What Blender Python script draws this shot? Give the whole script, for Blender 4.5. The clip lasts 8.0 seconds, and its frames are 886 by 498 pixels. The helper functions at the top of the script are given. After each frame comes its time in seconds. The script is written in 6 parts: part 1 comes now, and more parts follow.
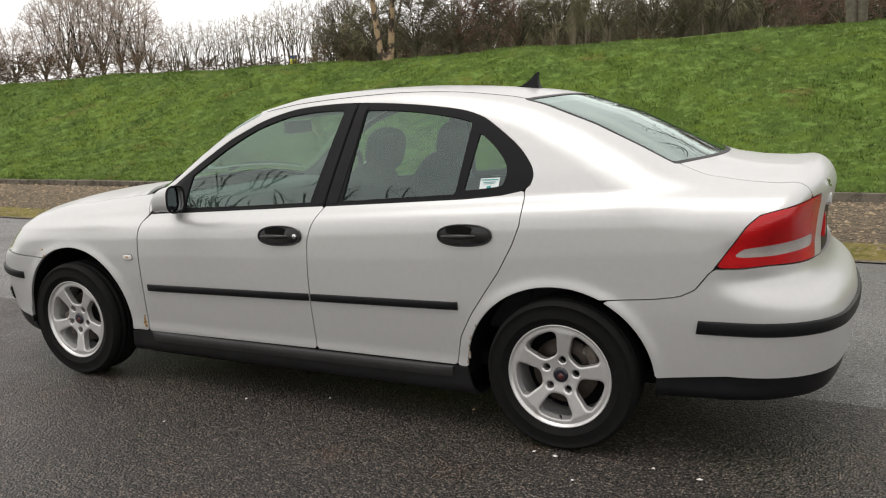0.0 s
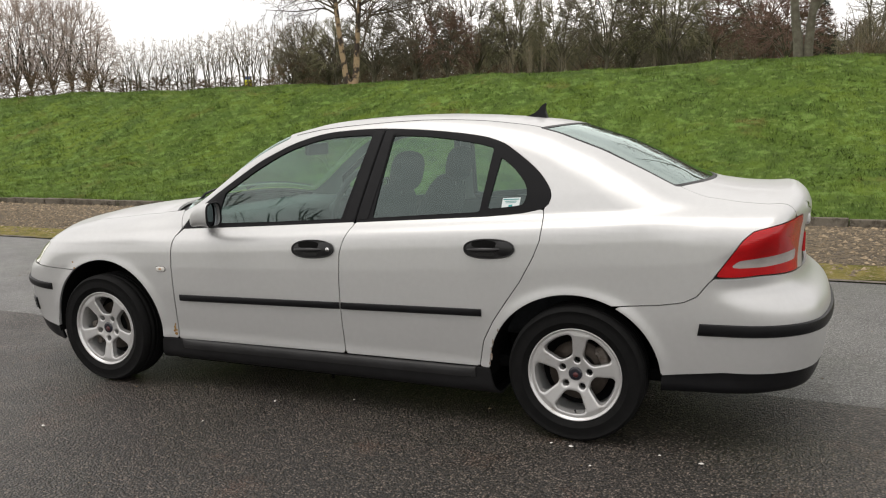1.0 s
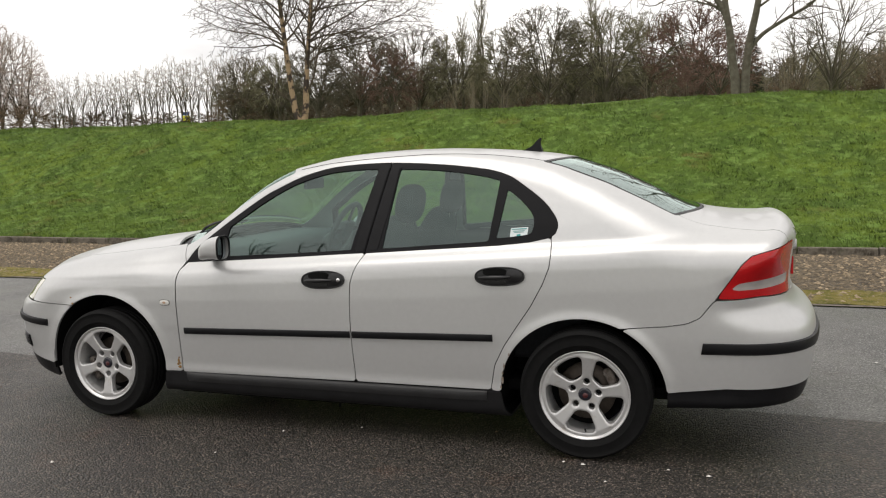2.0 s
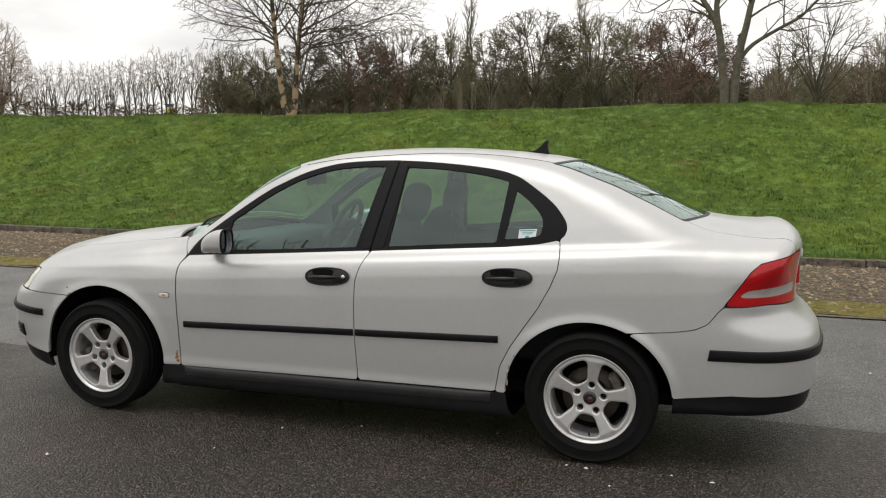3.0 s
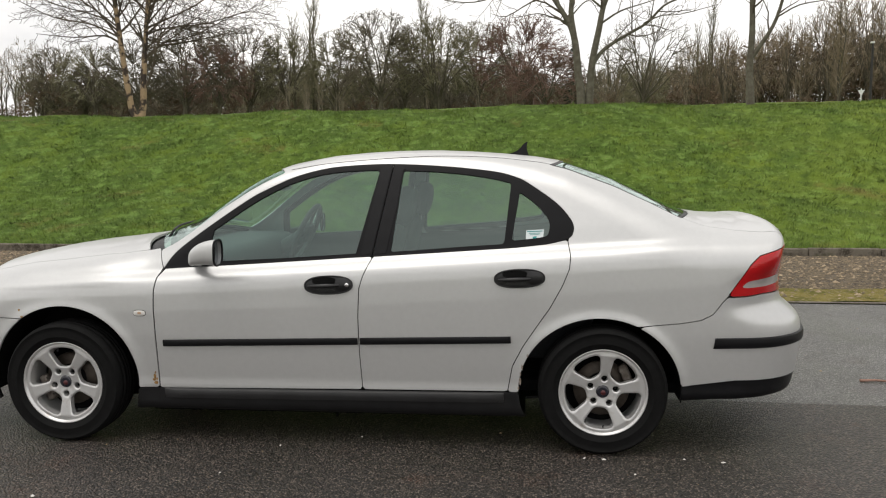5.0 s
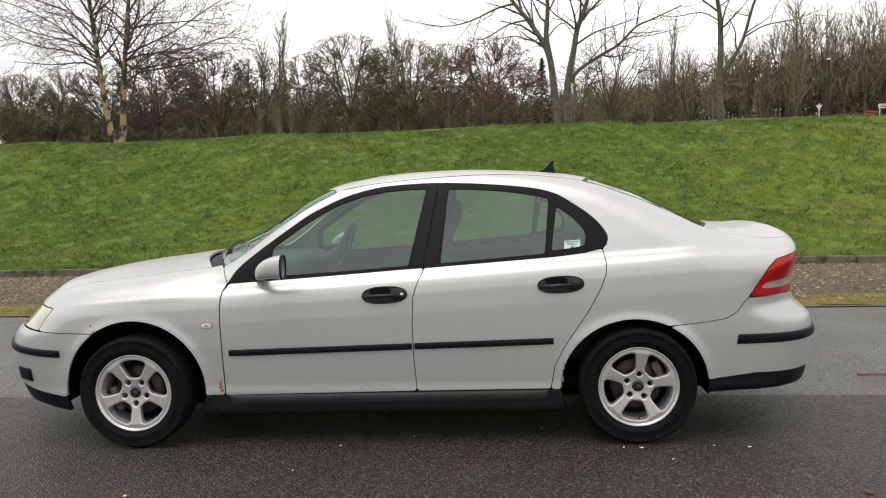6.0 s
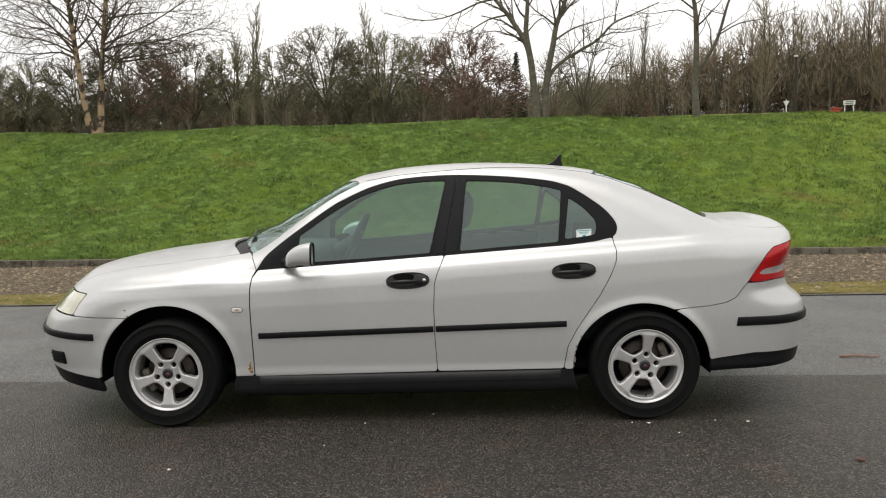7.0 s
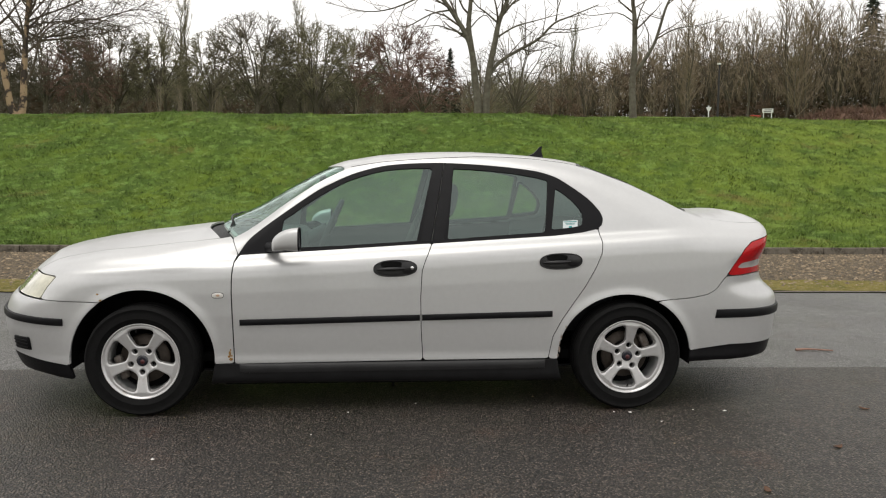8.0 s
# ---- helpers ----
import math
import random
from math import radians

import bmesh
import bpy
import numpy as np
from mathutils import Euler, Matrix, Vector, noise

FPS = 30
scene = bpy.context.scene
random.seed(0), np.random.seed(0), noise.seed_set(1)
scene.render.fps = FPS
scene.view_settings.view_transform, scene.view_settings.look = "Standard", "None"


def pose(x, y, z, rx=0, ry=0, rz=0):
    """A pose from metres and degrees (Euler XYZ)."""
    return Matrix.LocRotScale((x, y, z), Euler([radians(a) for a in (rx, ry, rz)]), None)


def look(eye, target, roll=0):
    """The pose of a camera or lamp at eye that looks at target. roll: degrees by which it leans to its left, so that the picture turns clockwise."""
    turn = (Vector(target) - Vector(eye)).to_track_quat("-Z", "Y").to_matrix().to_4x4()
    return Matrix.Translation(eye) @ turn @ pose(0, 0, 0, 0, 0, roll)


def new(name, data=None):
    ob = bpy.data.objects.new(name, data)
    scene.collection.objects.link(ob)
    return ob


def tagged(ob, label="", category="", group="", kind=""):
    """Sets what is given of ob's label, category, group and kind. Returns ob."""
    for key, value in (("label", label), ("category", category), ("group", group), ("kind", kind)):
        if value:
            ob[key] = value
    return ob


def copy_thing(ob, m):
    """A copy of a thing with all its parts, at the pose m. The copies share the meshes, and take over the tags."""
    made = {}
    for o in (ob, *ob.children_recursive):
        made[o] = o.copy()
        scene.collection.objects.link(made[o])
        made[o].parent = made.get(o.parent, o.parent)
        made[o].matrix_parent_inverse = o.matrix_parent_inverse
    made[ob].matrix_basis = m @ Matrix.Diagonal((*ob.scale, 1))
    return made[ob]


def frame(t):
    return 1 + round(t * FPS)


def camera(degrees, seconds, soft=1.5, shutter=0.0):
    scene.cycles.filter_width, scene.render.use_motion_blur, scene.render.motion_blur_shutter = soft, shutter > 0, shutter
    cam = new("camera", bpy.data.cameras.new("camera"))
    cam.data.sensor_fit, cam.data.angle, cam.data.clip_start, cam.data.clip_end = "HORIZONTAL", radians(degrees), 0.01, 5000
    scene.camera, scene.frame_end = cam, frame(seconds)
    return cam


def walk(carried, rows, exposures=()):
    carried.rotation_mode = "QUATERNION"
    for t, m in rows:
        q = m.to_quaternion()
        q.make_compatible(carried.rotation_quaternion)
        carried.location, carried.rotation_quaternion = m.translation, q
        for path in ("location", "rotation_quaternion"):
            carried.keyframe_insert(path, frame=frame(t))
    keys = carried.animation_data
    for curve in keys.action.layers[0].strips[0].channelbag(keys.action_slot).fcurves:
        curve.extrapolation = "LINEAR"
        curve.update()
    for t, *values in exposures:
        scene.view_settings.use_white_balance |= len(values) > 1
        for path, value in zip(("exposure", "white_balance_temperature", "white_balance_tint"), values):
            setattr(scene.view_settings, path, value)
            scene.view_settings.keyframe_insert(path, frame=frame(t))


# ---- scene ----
cam = camera(57.5, 8.0, soft=1.15)
PATH = [
    (0, (2.28, -3.71, 1.371), (1.407, -1.947, 1.012), -2.2),
    (0.5, (2.181, -3.956, 1.372), (1.391, -2.153, 1.019), -2.0),
    (1, (2.139, -4.174, 1.398), (1.371, -2.353, 1.091), -1.3),
    (1.5, (1.968, -4.341, 1.394), (1.29, -2.478, 1.13), -1.8),
    (1.7, (1.922, -4.403, 1.401), (1.278, -2.525, 1.156), -2.0),
    (2.8, (1.804, -4.448, 1.402), (1.199, -2.554, 1.188), -0.3),
    (3, (1.76, -4.449, 1.397), (1.171, -2.551, 1.171), 0.2),
    (3.5, (1.644, -4.329, 1.374), (1.074, -2.427, 1.129), 0.5),
    (4, (1.455, -4.265, 1.394), (0.944, -2.346, 1.155), 0.6),
    (4.5, (1.158, -4.346, 1.392), (0.879, -2.378, 1.173), -0.1),
    (4.7, (1.074, -4.439, 1.414), (0.846, -2.466, 1.184), -0.1),
    (5.8, (0.674, -4.916, 1.4), (0.528, -2.93, 1.212), -1.6),
    (6, (0.592, -4.977, 1.414), (0.473, -2.988, 1.235), -1.6),
    (6.5, (0.482, -5.165, 1.416), (0.405, -3.175, 1.225), -1.0),
    (7, (0.329, -5.24, 1.417), (0.284, -3.25, 1.219), -1.3),
    (7.5, (0.074, -5.267, 1.4), (0.137, -3.277, 1.209), -1.1),
    (8, (-0.021, -5.204, 1.375), (0.12, -3.22, 1.165), 0.4),
]
walk(cam, [(t, look(eye, target, roll)) for t, eye, target, roll in PATH], ((0, 0.35, 6660, 12), (1.7, 0.30, 6660, 12), (3.0, 0.11, 6630, 11), (5.8, 0.27, 6620, 11), (8, 0.24, 6620, 11)))

# ---- world, sun ----
SUN_EL, SUN_AZ = radians(74), radians(215)
world = bpy.data.worlds.new("overcast_sky")
scene.world = world
world.use_nodes = True


def node(nt, kind, **inputs):
    n = nt.nodes.new(kind)
    for k, v in inputs.items():
        n.inputs[k.replace("_", " ")].default_value = v
    return n


wt = world.node_tree
wt.nodes.clear()
sky = wt.nodes.new("ShaderNodeTexSky")
sky.sky_type, sky.sun_disc = "NISHITA", False
sky.sun_elevation, sky.sun_rotation = SUN_EL, SUN_AZ
sky.air_density, sky.dust_density, sky.ozone_density = 1.0, 1.0, 1.0
wco = wt.nodes.new("ShaderNodeTexCoord")
wmap = wt.nodes.new("ShaderNodeMapping")
wmap.inputs["Scale"].default_value = (1.6, 1.6, 5.0)
wt.links.new(wco.outputs["Generated"], wmap.inputs["Vector"])
cloud = node(wt, "ShaderNodeTexNoise", Scale=1.3, Detail=6.0, Roughness=0.55)
wt.links.new(wmap.outputs["Vector"], cloud.inputs["Vector"])
ramp = wt.nodes.new("ShaderNodeValToRGB")
ramp.color_ramp.elements[0].position, ramp.color_ramp.elements[0].color = 0.34, (5.5, 5.5, 5.5, 1)
ramp.color_ramp.elements[1].position, ramp.color_ramp.elements[1].color = 0.62, (8.7, 8.55, 8.3, 1)
wt.links.new(cloud.outputs["Fac"], ramp.inputs["Fac"])
mixw = wt.nodes.new("ShaderNodeMixRGB")
mixw.inputs["Fac"].default_value = 0.95
wt.links.new(sky.outputs["Color"], mixw.inputs["Color1"])
wt.links.new(ramp.outputs["Color"], mixw.inputs["Color2"])
# an overcast sky grows brighter from the horizon to the zenith
wsep = wt.nodes.new("ShaderNodeSeparateXYZ")
wt.links.new(wco.outputs["Generated"], wsep.inputs[0])
wgrad = node(wt, "ShaderNodeMapRange", To_Min=1.12, To_Max=1.04)
wt.links.new(wsep.outputs["Z"], wgrad.inputs["Value"])
wmul = wt.nodes.new("ShaderNodeMixRGB")
wmul.blend_type = "MULTIPLY"
wmul.inputs["Fac"].default_value = 1.0
wt.links.new(mixw.outputs["Color"], wmul.inputs["Color1"])
wt.links.new(wgrad.outputs["Result"], wmul.inputs["Color2"])
bg = node(wt, "ShaderNodeBackground", Strength=0.120)
wt.links.new(wmul.outputs["Color"], bg.inputs["Color"])
wout = wt.nodes.new("ShaderNodeOutputWorld")
wt.links.new(bg.outputs["Background"], wout.inputs["Surface"])

sun = new("sun", bpy.data.lights.new("sun", "SUN"))
sun.data.energy, sun.data.angle, sun.data.color = 0.9, radians(40), (1.0, 0.97, 0.92)
sun.matrix_world = look((0, 0, 30), (30 * math.sin(SUN_AZ) * -1, 30 * math.cos(SUN_AZ) * -1, 30 - 30 * math.tan(SUN_EL)))


# ---- materials ----
def mat(name, color, rough=0.5, metal=0.0, var=0.0, scale=8.0, bump=0.0, bscale=60.0, color2=None, coat=0.0, spec=0.5,
        rvar=0.0, island=0.0, lo=0.35, hi=0.65, fine=0.0):
    m = bpy.data.materials.new(name)
    m.use_nodes = True
    nt = m.node_tree
    b = nt.nodes["Principled BSDF"]
    b.inputs["Roughness"].default_value = rough
    b.inputs["Metallic"].default_value = metal
    b.inputs["Specular IOR Level"].default_value = spec
    b.inputs["Coat Weight"].default_value = coat
    b.inputs["Coat Roughness"].default_value = 0.04
    b.inputs["Base Color"].default_value = (*color, 1)
    co = nt.nodes.new("ShaderNodeTexCoord")
    out = None
    if var or color2:
        n1 = node(nt, "ShaderNodeTexNoise", Scale=scale, Detail=5.0, Roughness=0.6)
        nt.links.new(co.outputs["Object"], n1.inputs["Vector"])
        r = nt.nodes.new("ShaderNodeValToRGB")
        c2 = color2 or tuple(c * (1 - var) for c in color)
        r.color_ramp.elements[0].position, r.color_ramp.elements[0].color = lo, (*c2, 1)
        r.color_ramp.elements[1].position, r.color_ramp.elements[1].color = hi, (*color, 1)
        nt.links.new(n1.outputs["Fac"], r.inputs["Fac"])
        out = r.outputs["Color"]
        if rvar:
            mr = node(nt, "ShaderNodeMapRange", To_Min=rough - rvar, To_Max=rough + rvar)
            nt.links.new(n1.outputs["Fac"], mr.inputs["Value"])
            nt.links.new(mr.outputs["Result"], b.inputs["Roughness"])
    if island or fine:
        src = None
        if island:
            g = nt.nodes.new("ShaderNodeNewGeometry")
            src = g.outputs["Random Per Island"]
            amt = island
        else:
            n2 = node(nt, "ShaderNodeTexNoise", Scale=scale * 9, Detail=3.0)
            nt.links.new(co.outputs["Object"], n2.inputs["Vector"])
            src, amt = n2.outputs["Fac"], fine
        mr = node(nt, "ShaderNodeMapRange", To_Min=1 - amt, To_Max=1 + amt)
        nt.links.new(src, mr.inputs["Value"])
        mul = nt.nodes.new("ShaderNodeMixRGB")
        mul.blend_type = "MULTIPLY"
        mul.inputs["Fac"].default_value = 1.0
        mul.inputs["Color1"].default_value = (*color, 1)
        if out:
            nt.links.new(out, mul.inputs["Color1"])
        nt.links.new(mr.outputs["Result"], mul.inputs["Color2"])
        out = mul.outputs["Color"]
    if out:
        nt.links.new(out, b.inputs["Base Color"])
    if bump:
        n3 = node(nt, "ShaderNodeTexNoise", Scale=bscale, Detail=4.0)
        nt.links.new(co.outputs["Object"], n3.inputs["Vector"])
        bp = node(nt, "ShaderNodeBump", Strength=bump, Distance=0.01)
        nt.links.new(n3.outputs["Fac"], bp.inputs["Height"])
        nt.links.new(bp.outputs["Normal"], b.inputs["Normal"])
    return m


def glass_mat(name, tint, rough=0.0, gloss=1.0, film=0.014):
    """Thin tinted pane: light passes straight through, with Fresnel gloss on top."""
    m = bpy.data.materials.new(name)
    m.use_nodes = True
    nt = m.node_tree
    nt.nodes.clear()
    tr = node(nt, "ShaderNodeBsdfTransparent", Color=(*tint, 1))
    gl = node(nt, "ShaderNodeBsdfGlossy", Color=(gloss * 0.86, gloss, gloss * 0.96, 1), Roughness=rough)
    lw = node(nt, "ShaderNodeLayerWeight", Blend=0.5)
    pw = node(nt, "ShaderNodeMath")
    pw.operation = "POWER"
    pw.inputs[1].default_value = 4.0
    nt.links.new(lw.outputs["Facing"], pw.inputs[0])
    fr = node(nt, "ShaderNodeMapRange", To_Min=0.115, To_Max=1.0)
    nt.links.new(pw.outputs[0], fr.inputs["Value"])
    # teal diffuse veil: milky sky reflection put into the pane's colour
    veil = node(nt, "ShaderNodeBsdfDiffuse", Color=(0.36, 0.62, 0.56, 1))
    dm = node(nt, "ShaderNodeMixShader")
    dm.inputs[0].default_value = film
    nt.links.new(tr.outputs[0], dm.inputs[1])
    nt.links.new(veil.outputs[0], dm.inputs[2])
    mx = nt.nodes.new("ShaderNodeMixShader")
    nt.links.new(fr.outputs["Result"], mx.inputs[0])
    nt.links.new(dm.outputs[0], mx.inputs[1])
    nt.links.new(gl.outputs[0], mx.inputs[2])
    o = nt.nodes.new("ShaderNodeOutputMaterial")
    nt.links.new(mx.outputs[0], o.inputs["Surface"])
    return m


PAINT = mat("silver_paint", (0.605, 0.609, 0.603), rough=0.39, metal=0.55, coat=0.25, fine=0.03, scale=40.0, var=0.03)
PLASTIC = mat("black_plastic", (0.008, 0.008, 0.009), rough=0.40, var=0.25, scale=25, bump=0.08, bscale=400, spec=0.18)
HANDLE = mat("moulded_black_plastic", (0.011, 0.011, 0.012), rough=0.30, var=0.2, scale=25, spec=0.5)
TRIM_BLACK = mat("satin_black_trim", (0.006, 0.006, 0.007), rough=0.40, var=0.15, scale=15, spec=0.16)
SILL_GREY = mat("scuffed_dark_plastic", (0.016, 0.016, 0.017), rough=0.48, var=0.35, scale=9, bump=0.1, bscale=300, spec=0.35)
SKIRT = mat("dark_grey_sill_plastic", (0.030, 0.030, 0.031), rough=0.42, var=0.3, scale=9, bump=0.08, bscale=300, spec=0.45)
RUBBER = mat("tyre_rubber", (0.0065, 0.0065, 0.0065), rough=0.75, var=0.35, scale=30, bump=0.25, bscale=250, spec=0.16)
CALIPER = mat("dull_cast_metal", (0.20, 0.18, 0.16), rough=0.6, metal=0.4, color2=(0.09, 0.07, 0.055), scale=40)
ALLOY = mat("silver_alloy", (0.64, 0.638, 0.63), rough=0.33, metal=0.66, var=0.12, scale=22, color2=(0.48, 0.455, 0.42), lo=0.22, hi=0.42)
DISC = mat("brake_steel", (0.075, 0.06, 0.048), rough=0.5, metal=0.6, var=0.4, scale=30)
STEEL = mat("chrome_steel", (0.7, 0.7, 0.7), rough=0.15, metal=1.0)
UNDER = mat("underbody_black", (0.007, 0.007, 0.007), rough=0.9, var=0.3, scale=12, spec=0.1)
CLOTH = mat("dark_grey_cloth", (0.020, 0.022, 0.025), rough=0.95, var=0.3, scale=60, bump=0.2, bscale=500)
DASH = mat("dash_grey", (0.085, 0.088, 0.092), rough=0.7, var=0.2, scale=50)
LINING = mat("headliner_grey", (0.40, 0.41, 0.39), rough=0.95, var=0.1, scale=60)
GLASS = glass_mat("tinted_window_glass", (0.60, 0.77, 0.71))
CLEAR = glass_mat("clear_lens", (0.8, 0.8, 0.78))


def lamp_mat(name, color, rough=0.12, rib=220.0):
    m = mat(name, color, rough=rough, coat=0.35, var=0.25, scale=9, spec=0.35)
    nt = m.node_tree
    co = nt.nodes.new("ShaderNodeTexCoord")
    w = node(nt, "ShaderNodeTexWave", Scale=rib / 6.3, Distortion=0.0)
    w.bands_direction = "Z"
    nt.links.new(co.outputs["Object"], w.inputs["Vector"])
    bp = node(nt, "ShaderNodeBump", Strength=0.10, Distance=0.003)
    nt.links.new(w.outputs["Fac"], bp.inputs["Height"])
    nt.links.new(bp.outputs["Normal"], nt.nodes["Principled BSDF"].inputs["Normal"])
    return m


RED_LENS = lamp_mat("red_lamp_lens", (0.52, 0.005, 0.008))
WHITE_LENS = lamp_mat("clear_ribbed_lens", (0.46, 0.43, 0.41), rib=90.0)
REPEATER = mat("clear_repeater_lens", (0.78, 0.76, 0.72), rough=0.15, coat=0.4, var=0.15, scale=60)
HEAD_LENS = mat("yellowed_headlight_lens", (0.66, 0.64, 0.50), rough=0.12, coat=1.0, var=0.3, scale=14)
MIRROR = mat("mirror_glass", (0.34, 0.37, 0.39), rough=0.02, metal=1.0)
RUST = mat("rust", (0.42, 0.26, 0.08), rough=0.9, color2=(0.16, 0.06, 0.02), scale=90, bump=0.6, bscale=300)
CHIP = mat("chipped_paint", (0.42, 0.40, 0.37), rough=0.8, color2=(0.20, 0.13, 0.08), scale=120)
STICKER = mat("sticker_white", (0.72, 0.78, 0.78), rough=0.5, var=0.08, scale=40)
TEAL = mat("sticker_teal", (0.03, 0.30, 0.30), rough=0.5, var=0.1, scale=40)
CAP = mat("cap_dark_blue", (0.010, 0.010, 0.018), rough=0.25, coat=0.5, var=0.2, scale=80)
CAP_RED = mat("cap_red", (0.09, 0.018, 0.02), rough=0.3, var=0.2, scale=80)


# ---- mesh helpers ----
def mesh_of(name, verts, faces, material, normals=None, smooth=True):
    me = bpy.data.meshes.new(name)
    me.from_pydata([tuple(map(float, v)) for v in verts], [], faces)
    me.update()
    if smooth:
        me.polygons.foreach_set("use_smooth", [True] * len(me.polygons))
    if material:
        me.materials.append(material)
    if normals is not None:
        me.normals_split_custom_set_from_vertices([tuple(map(float, n)) for n in normals])
    return me


def link(name, me, parent=None, label="", m=None):
    ob = new(name, me)
    if m is not None:
        ob.matrix_basis = m
    if parent:
        ob.parent = parent
    if label:
        ob["label"] = label
    return ob


def part(name, bm, material, parent, label="", m=None, smooth=False):
    me = bpy.data.meshes.new(name)
    bm.normal_update()
    bm.to_mesh(me)
    bm.free()
    if material:
        me.materials.append(material)
    if smooth:
        me.polygons.foreach_set("use_smooth", [True] * len(me.polygons))
        me.set_sharp_from_angle(angle=radians(38))
    return link(name, me, parent, label, m)


def box(sx, sy, sz, at=(0, 0, 0), bevel=0.0, seg=2, m=None):
    bm = bmesh.new()
    bmesh.ops.create_cube(bm, size=1.0, matrix=Matrix.Translation(at) @ Matrix.Diagonal((sx, sy, sz, 1)))
    if bevel:
        bmesh.ops.bevel(bm, geom=bm.edges[:], offset=bevel, segments=seg, affect="EDGES", profile=0.6)
    if m is not None:
        bm.transform(m)
    return bm


def lathe(profile, seg=64, axis="y", closed=False):
    """Revolve (radius, along) points round an axis."""
    verts, faces = [], []
    n = len(profile)
    for i in range(seg):
        a = 2 * math.pi * i / seg
        for r, h in profile:
            verts.append((r * math.cos(a), h, r * math.sin(a)) if axis == "y" else (r * math.cos(a), r * math.sin(a), h))
    for i in range(seg):
        j = (i + 1) % seg
        for k in range(n if closed else n - 1):
            l = (k + 1) % n
            faces.append((i * n + k, i * n + l, j * n + l, j * n + k))
    return verts, faces


def sweep(path, radius, seg=8, closed=False):
    """Tube along points."""
    bm = bmesh.new()
    rings = []
    pts = [Vector(p) for p in path]
    n = len(pts)
    for i, p in enumerate(pts):
        d = (pts[(i + 1) % n if closed else min(i + 1, n - 1)] - pts[(i - 1) % n if closed else max(i - 1, 0)]).normalized()
        u = d.orthogonal().normalized() if i == 0 else (u - d * u.dot(d)).normalized()
        v = d.cross(u)
        r = radius(i / (n - 1)) if callable(radius) else radius
        rings.append([bm.verts.new(p + (u * math.cos(2 * math.pi * k / seg) + v * math.sin(2 * math.pi * k / seg)) * r) for k in range(seg)])
    for i in range(n if closed else n - 1):
        a, b = rings[i], rings[(i + 1) % n]
        for k in range(seg):
            bm.faces.new((a[k], a[(k + 1) % seg], b[(k + 1) % seg], b[k]))
    if not closed:
        bm.faces.new(rings[0][::-1])
        bm.faces.new(rings[-1])
    return bm


# ---- the car body: one smooth implicit form, cut into panels ----
TX = np.linspace(-2.8, 2.8, 2241)


def table(points, soft, lo=-2.8, hi=2.8):
    """A smooth curve through control points."""
    t = np.linspace(lo, hi, 2241)
    xs, ys = zip(*points)
    v = np.interp(t, xs, ys)
    k = int(4 * soft / (t[1] - t[0])) + 1
    g = np.exp(-0.5 * (np.arange(-k, k + 1) * (t[1] - t[0]) / soft) ** 2)
    v = np.convolve(np.pad(v, k, mode="edge"), g / g.sum(), mode="valid")
    return lambda x: np.interp(x, t, v)


CENTRE = table([(-2.45, 0.50), (-2.32, 0.64), (-2.24, 0.725), (-2.14, 0.79), (-2.03, 0.84), (-1.915, 0.876), (-1.73, 0.913), (-1.546, 0.94),
                (-1.36, 0.96), (-1.18, 0.983), (-1.07, 0.995), (-0.804, 1.117), (-0.579, 1.249), (-0.45, 1.32), (-0.36, 1.36), (-0.281, 1.388),
                (-0.06, 1.426), (0.123, 1.441), (0.307, 1.449), (0.491, 1.450), (0.674, 1.442), (0.858, 1.429), (1.04, 1.410),
                (1.19, 1.383), (1.411, 1.309), (1.597, 1.222), (1.74, 1.148), (1.84, 1.108), (1.97, 1.088), (2.1, 1.083), (2.18, 1.09), (2.25, 1.088), (2.6, 1.0)], 0.022)
SLOPE = lambda x: (CENTRE(x + 0.01) - CENTRE(x - 0.01)) / 0.02
CROWN = table([(-2.4, 0.09), (-2.1, 0.07), (-1.6, 0.044), (-1.2, 0.042), (-1.07, 0.042), (-1.0, 0.058), (-0.9, 0.083), (-0.8, 0.09), (-0.7, 0.088), (-0.4, 0.050), (0, 0.024), (0.8, 0.023),
               (1.08, 0.036), (1.25, 0.046), (1.45, 0.050), (1.7, 0.046), (1.9, 0.030), (2.3, 0.026)], 0.035)
SIDE = table([(0.0, 0.745), (0.2, 0.790), (0.288, 0.8035), (0.302, 0.8025), (0.33, 0.8015), (0.40, 0.8070), (0.55, 0.817), (0.70, 0.820), (0.80, 0.817), (0.84, 0.811), (0.868, 0.799), (0.888, 0.780),
              (0.906, 0.753), (0.918, 0.742), (1.0, 0.709), (1.1, 0.664), (1.2, 0.617), (1.3, 0.568), (1.34, 0.547), (1.4, 0.515), (1.6, 0.45)], 0.008, -0.2, 1.8)
# the wings keep fuller shoulders than the doors
WING = table([(0.0, 0.0), (0.85, 0.0), (0.90, 0.030), (0.94, 0.040), (1.2, 0.045)], 0.012, -0.2, 1.8)
PLAN = table([(-2.4, -0.075), (-2.1, -0.045), (-1.85, -0.015), (-1.6, 0.0), (0, 0.0), (1.4, 0.004), (1.75, 0.0), (2.1, -0.022), (2.4, -0.06)], 0.06)
FRONT = table([(0.0, -2.13), (0.2, -2.19), (0.3, -2.235), (0.45, -2.275), (0.55, -2.285), (0.615, -2.275), (0.64, -2.255), (0.66, -2.225), (0.78, -2.17), (1.2, -2.0)], 0.010, -0.2, 1.8)
